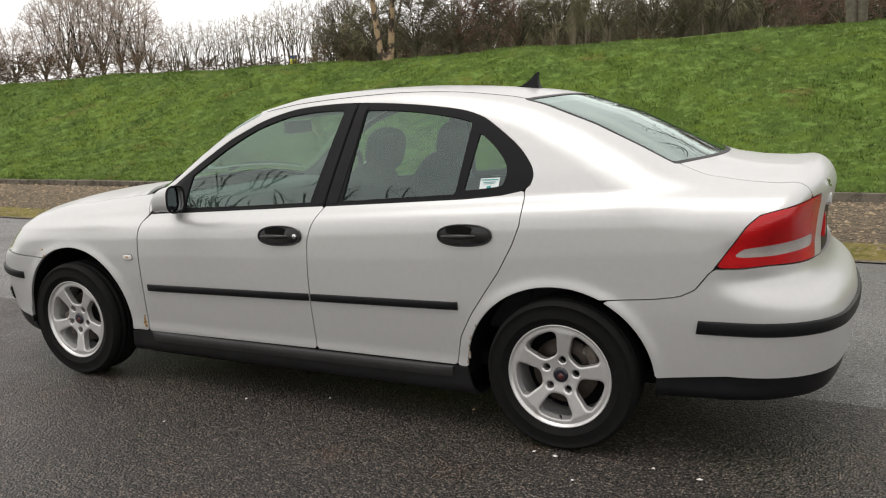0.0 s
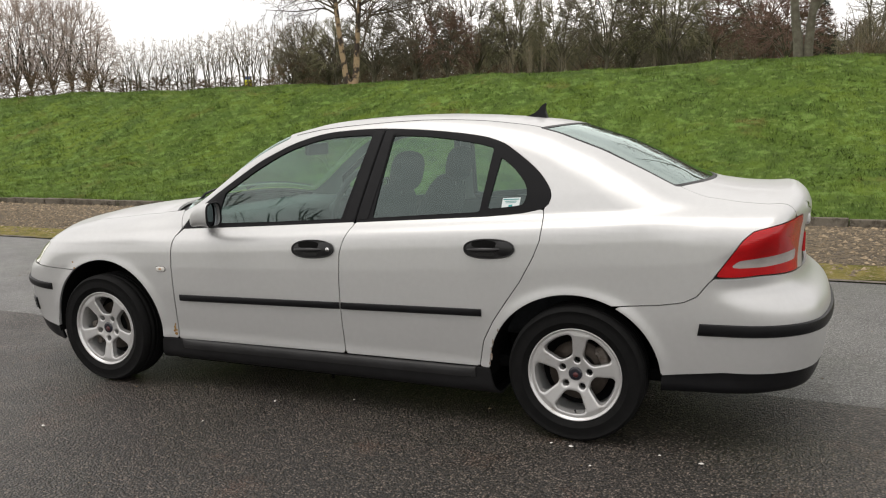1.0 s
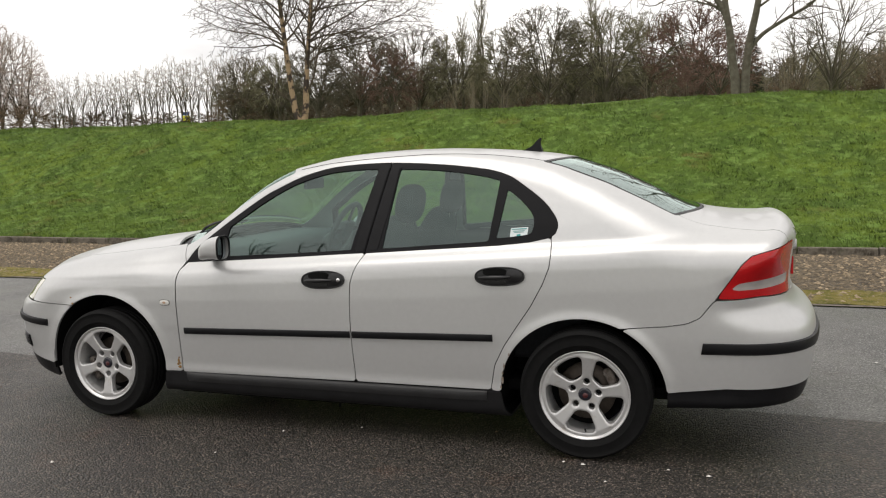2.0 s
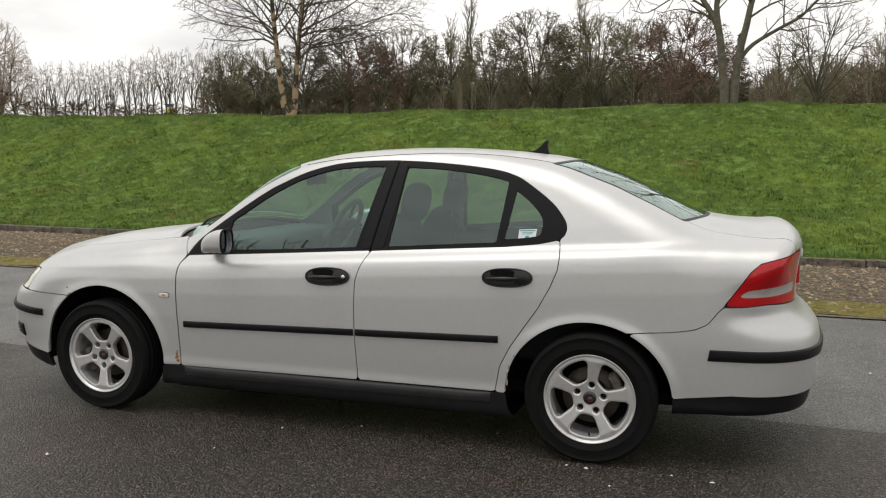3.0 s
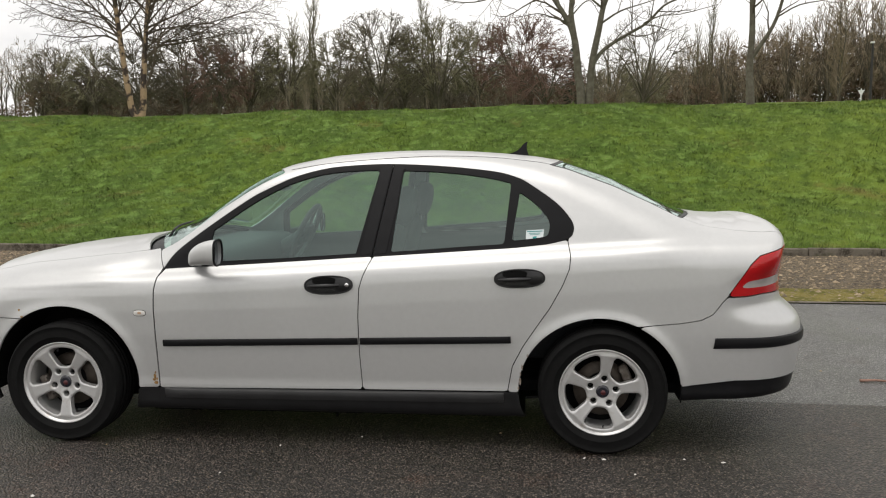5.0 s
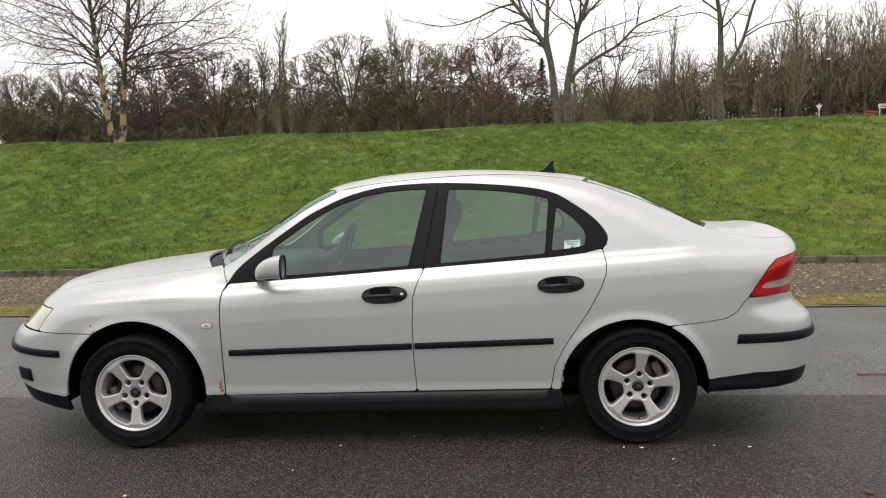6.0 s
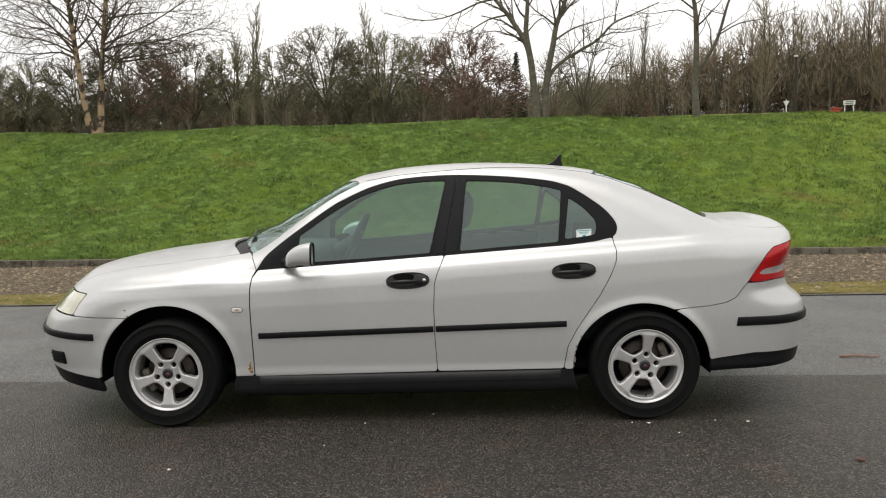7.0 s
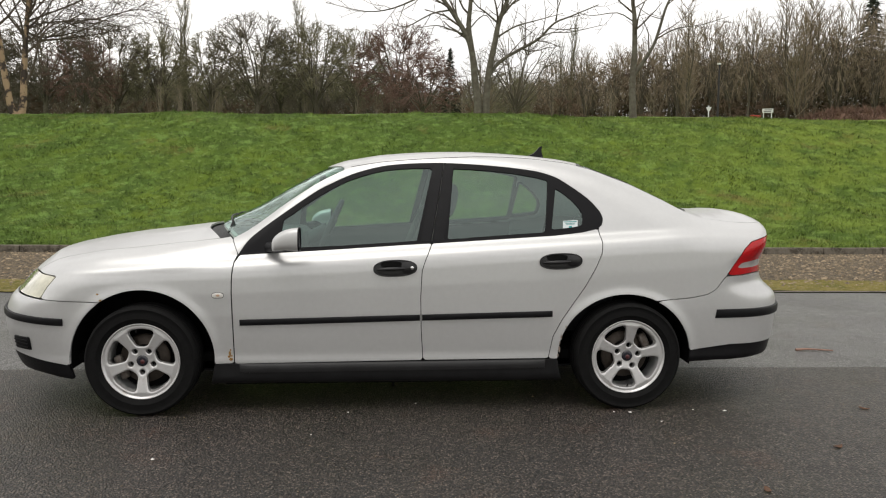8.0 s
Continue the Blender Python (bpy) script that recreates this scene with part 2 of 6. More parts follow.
REAR = table([(0.0, 2.275), (0.2, 2.315), (0.35, 2.350), (0.5, 2.370), (0.58, 2.370), (0.63, 2.360), (0.655, 2.335), (0.685, 2.292), (0.715, 2.268), (0.745, 2.258), (0.82, 2.254), (0.92, 2.262),
              (1.0, 2.275), (1.04, 2.258), (1.2, 2.15)], 0.014, -0.2, 1.8)
BASE = table([(-2.3, 0.205), (-1.9, 0.190), (-1.74, 0.165), (-1.0, 0.155), (0.95, 0.152), (1.52, 0.20), (1.62, 0.232), (1.85, 0.240), (2.0, 0.244), (2.35, 0.256)], 0.03)
EDGE = table([(-2.3, 0.13), (-1.5, 0.12), (-1.0, 0.10), (-0.8, 0.06), (-0.2, 0.055), (0.6, 0.065), (1.2, 0.11), (1.7, 0.15), (2.3, 0.13)], 0.05)
ARCH_F, ARCH_R = (-1.3375, 0.305, 0.383, 0.383), (1.322, 0.300, 0.380, 0.354)


def smax(a, b, k):
    h = np.clip(k - np.abs(a - b), 0, None) / k
    return np.maximum(a, b) + h * h * k * 0.25


def step(a, b, v):
    t = np.clip((v - a) / (b - a), 0, 1)
    return t * t * (3 - 2 * t)


def arch(x, z, a):
    return (np.hypot((x - a[0]) / a[2], (z - a[1]) / a[3]) - 1) * 0.38


def half_width(x, z):
    w = z - 0.0625 * x * step(0.45, 0.85, z)
    y = SIDE(w) + PLAN(x) + WING(w) * (step(-0.80, -1.25, x) + 0.5 * step(1.35, 1.9, x))
    y = y - 0.016 * np.exp(-(((z - 0.705) / 0.042) ** 2)) * step(1.84, 2.08, x)
    for a in (ARCH_F, ARCH_R):
        y = y + 0.008 * np.exp(-((np.abs(arch(x, z, a)) / 0.034) ** 2)) * step(0.8, 0.6, z)
    return y


def form(x, y, z):
    top = (z - CENTRE(x) + CROWN(x) * (np.abs(y) / 0.55) ** 2.2) / np.sqrt(1 + SLOPE(x) ** 2)
    f = smax(np.abs(y) - half_width(x, z), top, EDGE(x))
    ends = np.maximum(x - REAR(z) + 0.098 * (np.abs(y) / 0.7) ** 2.4, FRONT(z) + 0.17 * (np.abs(y) / 0.66) ** 2.2 - x)
    low = step(0.95, 0.8, z)
    f = smax(f, ends, 0.05 + 0.20 * low)
    return smax(f, BASE(x) - z, 0.06)


def on_form(o, d, far=1.3):
    """Where rays from o along d leave the form."""
    lo, hi = np.zeros(len(o)), np.full(len(o), far)
    for _ in range(26):
        mid = (lo + hi) / 2
        p = o + d * mid[:, None]
        inside = form(p[:, 0], p[:, 1], p[:, 2]) < 0
        lo, hi = np.where(inside, mid, lo), np.where(inside, hi, mid)
    return o + d * lo[:, None]


def normal_at(p, e=0.002):
    g = np.stack([form(*(p + s).T) - form(*(p - s).T) for s in np.eye(3) * e], 1)
    return g / np.linalg.norm(g, axis=1)[:, None]


def side_point(x, z):
    """The near side's skin at x, z."""
    p = on_form(np.array([[x, 0.0, z]]), np.array([[0.0, -1.0, 0.0]]))
    return Vector(p[0]), Vector(normal_at(p)[0])


AX0, AX1, AZ = -1.72, 1.72, 0.62
NF, NM, NT = 56, 290, 200
cols = [(AX0, a) for a in np.linspace(-math.pi / 2, 0, NF, endpoint=False)]
cols += [(x, 0.0) for x in np.linspace(AX0, AX1, NM)]
cols += [(AX1, a) for a in np.linspace(0, math.pi / 2, NF + 1)[1:]]
th = np.linspace(-math.pi / 2, math.pi / 2, NT + 1)
O = np.array([[(cx, 0, AZ) for _ in th] for cx, a in cols]).reshape(-1, 3)
D = np.array([[(math.sin(a) * math.cos(t), math.cos(a) * math.cos(t), math.sin(t)) for t in th] for cx, a in cols]).reshape(-1, 3)
BODY_P = on_form(O, D)
BODY_N = normal_at(BODY_P)
BODY_P[np.abs(BODY_P[:, 1]) < 1e-6, 1] = 0.0
NC, NR = len(cols), NT + 1
ii, jj = np.meshgrid(np.arange(NC - 1), np.arange(NR - 1), indexing="ij")
q = (ii * NR + jj).ravel()
QUADS = np.stack([q, q + 1, q + NR + 1, q + NR], 1)
GX, GY, GZ = BODY_P.T


def clip(P, N, quads, F):
    """The part of a mesh where the field F is negative, cut along F = 0."""
    s = F[quads] < 0
    whole, mixed = s.all(1), s.any(1) & ~s.all(1)
    faces = [tuple(f) for f in quads[whole].tolist()]
    cut, extra_p, extra_n = {}, [], []
    for f in quads[mixed].tolist():
        poly = []
        for a, b in zip(f, f[1:] + f[:1]):
            if F[a] < 0:
                poly.append(a)
            if (F[a] < 0) != (F[b] < 0):
                key = (min(a, b), max(a, b))
                if key not in cut:
                    t = F[key[0]] / (F[key[0]] - F[key[1]])
                    cut[key] = len(P) + len(extra_p)
                    extra_p.append(P[key[0]] * (1 - t) + P[key[1]] * t)
                    extra_n.append(N[key[0]] * (1 - t) + N[key[1]] * t)
                poly.append(cut[key])
        if len(poly) > 2:
            faces.append(tuple(poly))
    if extra_p:
        P, N = np.vstack([P, extra_p]), np.vstack([N, extra_n])
    used = sorted({v for f in faces for v in f})
    back = {v: i for i, v in enumerate(used)}
    merged, place = {}, {}
    for v in used:
        k = tuple(np.round(P[v], 5))
        place[v] = merged.setdefault(k, len(merged))
    keep = [None] * len(merged)
    for v in used:
        keep[place[v]] = v
    out = []
    for f in faces:
        g = []
        for v in f:
            if place[v] not in g:
                g.append(place[v])
        if len(g) > 2:
            out.append(tuple(g))
    return P[keep], N[keep], out


def skin(name, F, material, parent, label="", sides="n", offset=0.0, flange=0.012, inside=False):
    """A panel: the skin where F < 0, with turned-in edges. sides: n near, f far, b both as one mesh."""
    P, N, faces = clip(BODY_P, BODY_N, QUADS, F)
    P = P + N * offset
    verts, norms, polys = [], [], []
    for sign in {"n": (-1,), "f": (1,), "b": (-1, 1)}[sides]:
        base = len(verts)
        m = np.array([1, sign, 1])
        verts += list(P * m)
        norms += list(N * m * (-1 if inside else 1))
        polys += [tuple(base + v for v in (f if (sign > 0) != inside else f[::-1])) for f in faces]
        if flange:
            count = {}
            for f in faces:
                for a, b in zip(f, f[1:] + f[:1]):
                    k = (min(a, b), max(a, b))
                    count[k] = None if k in count else (a, b)
            for e in count.values():
                if e is None or (abs(P[e[0]][1]) < 1e-4 and abs(P[e[1]][1]) < 1e-4):
                    continue
                a, b = e
                c = len(verts)
                verts += [P[a] * m, P[b] * m, (P[b] - N[b] * flange) * m, (P[a] - N[a] * flange) * m]
                norms += [(0, 0, 0)] * 4
                polys.append((c, c + 3, c + 2, c + 1) if sign > 0 else (c, c + 1, c + 2, c + 3))
    me = mesh_of(name, verts, polys, material, norms)
    return link(name, me, parent, label)


def poly_field(points, u=None, v=None):
    """Signed distance to a polygon, negative inside."""
    u, v = GX if u is None else u, GZ if v is None else v
    d = np.full(len(u), 1e9)
    inside = np.zeros(len(u), bool)
    for (x0, z0), (x1, z1) in zip(points, points[1:] + points[:1]):
        ex, ez = x1 - x0, z1 - z0
        t = np.clip(((u - x0) * ex + (v - z0) * ez) / (ex * ex + ez * ez + 1e-12), 0, 1)
        d = np.minimum(d, np.hypot(u - x0 - t * ex, v - z0 - t * ez))
        cond = (z0 > v) != (z1 > v)
        with np.errstate(divide="ignore", invalid="ignore"):
            inside ^= cond & (u < (x1 - x0) * (v - z0) / (z1 - z0) + x0)
    return np.where(inside, -d, d)


def meet(*fields):
    return np.maximum.reduce(fields)


GAP = 0.0022
BELT = [(-0.828, 0.870), (-0.617, 0.883), (-0.364, 0.898), (-0.046, 0.918), (0.225, 0.934), (0.595, 0.958), (0.918, 0.979), (1.080, 0.997), (1.165, 1.018)]


def fair(points, sharp=42, k=5):
    """A closed outline rounded through its points, but for its sharp corners."""
    n = len(points)
    P = [Vector(p) for p in points]
    corner = []
    for i in range(n):
        a, b = P[i] - P[i - 1], P[(i + 1) % n] - P[i]
        corner.append(math.degrees(a.angle(b)) > sharp)
    out = []
    for i in range(n):
        p1, p2 = P[i], P[(i + 1) % n]
        p0 = P[i - 1] if not corner[i] else p1 - (p2 - p1)
        p3 = P[(i + 2) % n] if not corner[(i + 1) % n] else p2 + (p2 - p1)
        for j in range(k):
            t = j / k
            q = 0.5 * (2 * p1 + (p2 - p0) * t + (2 * p0 - 5 * p1 + 4 * p2 - p3) * t * t + (3 * p1 - p0 - 3 * p2 + p3) * t ** 3)
            out.append((q.x, q.y))
    return out


DLO = fair(BELT + [(1.193, 1.036), (1.202, 1.072), (1.183, 1.118), (1.117, 1.190), (0.990, 1.279), (0.930, 1.309), (0.840, 1.334), (0.690, 1.354), (0.540, 1.367),
                   (0.400, 1.375), (0.260, 1.378), (0.100, 1.372), (-0.045, 1.356), (-0.200, 1.315), (-0.345, 1.250), (-0.412, 1.214), (-0.537, 1.130),
                   (-0.687, 1.022), (-0.778, 0.945)])
SEAM_F = [(-0.843, 0.836), (-0.852, 0.766), (-0.855, 0.672), (-0.852, 0.529), (-0.849, 0.367), (-0.847, 0.276)]
SEAM_B = [(0.184, 0.287), (0.173, 0.469), (0.170, 0.645), (0.177, 0.787), (0.196, 0.848), (0.236, 0.937)]
SEAM_R = [(0.889, 0.291), (0.912, 0.417), (0.960, 0.512), (1.023, 0.607), (1.088, 0.701), (1.147, 0.809), (1.178, 0.887), (1.184, 0.946), (1.173, 1.018)]
GLASS_F = fair([(-0.600, 0.965), (-0.588, 1.058), (-0.534, 1.094), (-0.409, 1.180), (-0.284, 1.251), (-0.180, 1.294), (-0.040, 1.331), (0.110, 1.346), (0.246, 1.349),
                (0.150, 0.948), (-0.206, 0.925), (-0.498, 0.910), (-0.600, 0.905)], 30)
GLASS_R = fair([(0.366, 1.346), (0.510, 1.341), (0.665, 1.327), (0.815, 1.304), (0.904, 1.283), (0.872, 0.996), (0.600, 0.977), (0.322, 0.956)], 30)
GLASS_Q = fair([(0.946, 1.240), (1.014, 1.190), (1.070, 1.132), (1.088, 1.092), (1.084, 1.055), (1.062, 1.030), (0.908, 1.010)], 50)

side_skin = half_width(GX, GZ) - 0.075 - GY
above = poly_field(DLO)
f_dlo = meet(above, side_skin)
f_arch_f, f_arch_r = meet(arch(GX, GZ, ARCH_F), 0.45 - GY), meet(arch(GX, GZ, ARCH_R), 0.45 - GY)
f_arches = np.minimum(f_arch_f, f_arch_r)
f_door_f = meet(poly_field([(-0.817, 0.875)] + SEAM_F + SEAM_B + BELT[3::-1][:3]), side_skin)
f_door_r = meet(poly_field(SEAM_B[::-1] + SEAM_R + BELT[7:3:-1]), side_skin, -f_arch_r)
f_split = (GX - 0.232 - (GZ - 0.941) * 0.19) / 1.018
f_front_low = GZ - np.interp(GX, [-2.3, -2.016, -1.726], [0.335, 0.317, 0.276])
f_rear_low = GZ - np.interp(GX, [1.694, 1.949, 2.3], [0.331, 0.362, 0.365])
f_bump_f = poly_field([(-1.50, 0.623), (-1.735, 0.628), (-1.858, 0.636), (-2.0, 0.648), (-2.5, 0.665), (-2.5, 0), (-1.33, 0), (-1.33, 0.4)])
f_bump_r = poly_field([(1.46, 0.614), (1.516, 0.618), (1.688, 0.633), (1.783, 0.649), (1.837, 0.677), (1.895, 0.754), (1.99, 0.757), (2.08, 0.765), (2.22, 0.759), (2.34, 0.735), (2.5, 0.72),
                       (2.5, 0), (1.322, 0), (1.322, 0.4)])
f_sill = meet(GZ - 0.283 - 0.006 * GX, np.abs(GX) - 1.3)
f_under = meet(BODY_N[:, 2] + 0.6, GZ - 0.4)
hood_edge = np.interp(GX, [-2.2, -1.88, -1.5, -0.9], [0.46, 0.55, 0.605, 0.64])
cowl = -1.10 + 0.17 * (GY / 0.66) ** 2
ws_low, ws_top = -1.03 + 0.14 * (GY / 0.6) ** 2, -0.385 + 0.13 * (GY / 0.53) ** 2
f_screen = meet(ws_low - GX, GX - ws_top, GY - np.interp(GX, [-0.95, -0.5, -0.26], [0.675, 0.585, 0.53]), 0.9 - GZ)
rw_top, rw_low = 1.165 - 0.07 * (GY / 0.5) ** 2, 1.84 - 0.115 * (GY / 0.58) ** 2
f_rear_glass = meet(rw_top - GX, GX - rw_low, GY - np.interp(GX, [1.095, 1.726], [0.500, 0.582]), 0.9 - GZ)
f_hood = meet(GY - hood_edge, GX - cowl, 0.70 - GZ, -f_bump_f)
f_cowl = meet(GY - 0.66, cowl - GX, GX - ws_low, 0.8 - GZ)
f_headlight = meet(poly_field([(-1.795, 0.757), (-1.840, 0.699), (-1.874, 0.640), (-2.0, 0.650), (-2.5, 0.672), (-2.5, 0.748), (-1.95, 0.762)]), 0.40 - GY, GX + 1.6)
f_grille = meet(np.abs(GZ - 0.70) - 0.04, GY - 0.39, GX + 1.9)
f_lamp = meet(poly_field([(1.901, 0.759), (1.962, 0.846), (2.005, 0.912), (2.045, 0.948), (2.11, 0.967), (2.20, 0.99), (2.26, 1.0), (2.5, 1.0), (2.5, 0.757), (2.22, 0.761), (2.08, 0.767), (1.99, 0.759)]), 0.505 - GY)
f_boot = meet(GY - np.interp(GX, [1.7, 1.85, 2.1, 2.3], [0.55, 0.60, 0.635, 0.60]), rw_low + 0.001 - GX, 0.715 - GZ, -f_lamp, -f_bump_r)
f_plate = meet(GY - 0.40, np.abs(GZ - 0.845) - 0.10, 1.9 - GX)
f_fender = meet(GX - np.interp(GZ, [0.279, 0.369, 0.531, 0.674, 0.768, 0.839, 0.875, 0.95, 1.0], [-0.849, -0.851, -0.854, -0.857, -0.854, -0.845, -0.830, -0.866, -0.93]),
                hood_edge - GY, -f_bump_f, -f_arch_f, -f_headlight, -f_sill, 0.2 - GZ)

car = tagged(new("car"), "silver four-door saloon car with black trim parked on wet asphalt", "car")
g = GAP
# parts of the skin
f_glass_f, f_glass_r, f_glass_q = (meet(poly_field(p), side_skin) for p in (GLASS_F, GLASS_R, GLASS_Q))
everything = [f_dlo, f_door_f, f_door_r, f_fender, f_hood, f_headlight, f_grille, f_bump_f, f_screen, f_cowl, f_rear_glass, f_boot, f_lamp, f_bump_r, f_arches, f_sill, f_under]
body = skin("body", meet(*[-f + g for f in everything]), PAINT, car, sides="b")
skin("hood", meet(f_hood + g, -f_headlight + g, -f_grille + g), PAINT, car, sides="b")
skin("windscreen", f_screen + 0.004, GLASS, car, "tinted windscreen glass", "b", offset=-0.004, flange=0.004)
skin("rear_window", f_rear_glass + 0.017, GLASS, car, "tinted rear window glass", "b", offset=-0.003, flange=0.004)
skin("rear_window_seal", meet(f_rear_glass + 0.001, -f_rear_glass - 0.018), TRIM_BLACK, car, "black seal band", "b", offset=-0.001, flange=0.006)
skin("cowl", f_cowl, PLASTIC, car, "black plastic scuttle panel", "b", offset=-0.022, flange=0.0)
skin("boot_lid", meet(f_boot + g, -f_plate), PAINT, car, sides="b")
skin("plate_recess", meet(f_boot, f_plate), PLASTIC, car, "black number plate panel", "b", offset=-0.012, flange=0.0)
skin("grille", meet(f_grille, f_hood * 0 - 1), PLASTIC, car, "black grille", "b", offset=-0.012, flange=0.0)
front_bumper = skin("front_bumper", meet(f_bump_f + g, -f_front_low, -f_arch_f), PAINT, car, sides="b")
skin("lower_valance", meet(f_bump_f + g, f_front_low + 0.002, -f_arch_f, -f_under), PLASTIC, front_bumper, "black plastic lower edge", "b", offset=-0.004)
rear_bumper = skin("rear_bumper", meet(f_bump_r + g, -f_rear_low, -f_arch_r), PAINT, car, sides="b")
skin("lower_valance", meet(f_bump_r + g, f_rear_low + 0.002, -f_arch_r, -f_under), PLASTIC, rear_bumper, "black plastic lower edge", "b", offset=-0.004)
doors = {}
for sd in "nf":
    skin("fender", f_fender + g, PAINT, car, sides=sd)
    skin("sill", meet(f_sill + 0.002, -f_arches), SILL_GREY, car, "black plastic sill", sd, offset=0.004)
    for f_d in (f_door_f, f_door_r):
        skin("door_seal", meet(f_d - 0.014, -f_d - 0.014, -above, -f_arches + 0.004), UNDER, car, "black door seal", sd, offset=-0.0065, flange=0)
    d1 = skin("front_door", meet(f_door_f + g, -above + 0.001), PAINT, car, sides=sd)
    d2 = skin("rear_door", meet(f_door_r + g, -above + 0.001), PAINT, car, sides=sd)
    doors[sd] = d1, d2
    skin("window_frame", meet(f_dlo, f_split + g, -f_glass_f), TRIM_BLACK, d1, "black window surround", sd)
    skin("window_frame", meet(f_dlo, -f_split + g, -f_glass_r, -f_glass_q), TRIM_BLACK, d2, "black window surround", sd)
    skin("pillar_trim", meet(f_dlo + 0.011, f_split + 0.007, -0.058 - f_split, -f_glass_f + 0.005), PLASTIC, d1, "satin black pillar trim", sd, offset=0.0025, flange=0.005)
    skin("pillar_trim", meet(f_dlo + 0.011, -f_split + 0.007, f_split - 0.064, -f_glass_r + 0.005), PLASTIC, d2, "satin black pillar trim", sd, offset=0.0025, flange=0.005)
    skin("window_glass", f_glass_f, GLASS, d1, "tinted side window", sd, offset=-0.006, flange=0)
    skin("window_glass", f_glass_r, GLASS, d2, "tinted side window", sd, offset=-0.006, flange=0)
    skin("quarter_glass", f_glass_q, GLASS, d2, "small tinted quarter window", sd, offset=-0.006, flange=0)
for sd in "nf":
    lamp = skin("tail_lamp", meet(f_lamp + 0.002, -(f_clear := meet(poly_field([(1.962, 0.797), (1.980, 0.821), (2.0, 0.830), (2.10, 0.843), (2.19, 0.855), (2.245, 0.862), (2.24, 0.818), (2.19, 0.810), (2.09, 0.800)]), f_lamp + 0.012, 0.545 - GY))),
                RED_LENS, car, "red tail lamp lens with clear strip", sd, offset=0.002, flange=0.006)
    skin("reversing_lens", f_clear, WHITE_LENS, lamp, "clear ribbed lens", sd, offset=0.001, flange=0)
    skin("lamp_housing", f_lamp + 0.001, TRIM_BLACK, lamp, "black lamp edge", sd, offset=-0.004, flange=0.01)
    skin("headlight", f_headlight + 0.003, HEAD_LENS, car, "slightly yellowed headlight lens", sd, offset=0.0, flange=0.01)

# lining of the cabin, seen through the glass
f_open = np.minimum.reduce([f_glass_f - 0.040, f_glass_r - 0.020, f_glass_q - 0.020, f_screen + 0.03, f_rear_glass + 0.035])
f_cabin = meet(-1.15 - GX, GX - 1.86)
belt_z = np.interp(GX, *zip(*BELT)) - 0.01
skin("headliner", meet(-f_open, belt_z - GZ, f_cabin, ws_low - GX, GX - rw_low), LINING, car, "light grey headlining", "b", offset=-0.024, flange=0, inside=True)
for sd in "nf":
    skin("door_card", meet(GZ - belt_z - 0.028, 0.3 - GZ, -0.92 - GX, GX - 0.90, 0.3 - GY), DASH, car, "dark grey door card", sd, offset=-0.020, flange=0, inside=True)

# arch liners
for cx, cz, rx, rz in (ARCH_F, ARCH_R):
    for sy in (-1, 1):
        bm = bmesh.new()
        rows = []
        for k in range(33):
            a = math.pi * (k / 32 * 1.09 - 0.045)
            px, pz = cx + (rx + 0.004) * math.cos(a), cz + (rz + 0.004) * math.sin(a)
            rows.append([bm.verts.new((px, sy * y, pz)) for y in (0.805, 0.76, 0.50)] + [bm.verts.new((cx, sy * 0.50, cz))])
        for r0, r1 in zip(rows, rows[1:]):
            for k in range(3):
                f = (r0[k], r1[k], r1[k + 1], r0[k + 1])
                bm.faces.new(f)
        part("wheel_arch_liner", bm, UNDER, car, "black arch liner")
part("floor_pan", box(3.9, 1.34, 0.06, (0.0, 0, 0.285), 0.02), UNDER, car, "black floor box blocking light under the car")
# lower box added unseen, to stop far-side light reaching the ground below
part("floor_pan", box(1.84, 1.50, 0.11, (0.0, 0, 0.200), 0.02), UNDER, car, "black floor box blocking light under the car")
part("drain_tube", sweep([(0.02, -0.66, 0.20), (0.02, -0.66, 0.10)], 0.006, 8), UNDER, car, "short black drain tube", smooth=True)
# more underbody boxes, added to keep the ground beneath dark
part("exhaust_box", box(0.62, 0.34, 0.14, (1.90, 0.28, 0.245), 0.05, 3), UNDER, car, "dark silencer box that also blocks far-side light", smooth=True)
part("subframe", box(0.5, 1.0, 0.12, (-1.34, 0, 0.200), 0.03), UNDER, car, "unseen dark box blocking light between the front wheels")
part("subframe", box(0.36, 1.0, 0.12, (1.34, 0, 0.200), 0.03), UNDER, car, "unseen dark box blocking light between the rear wheels")


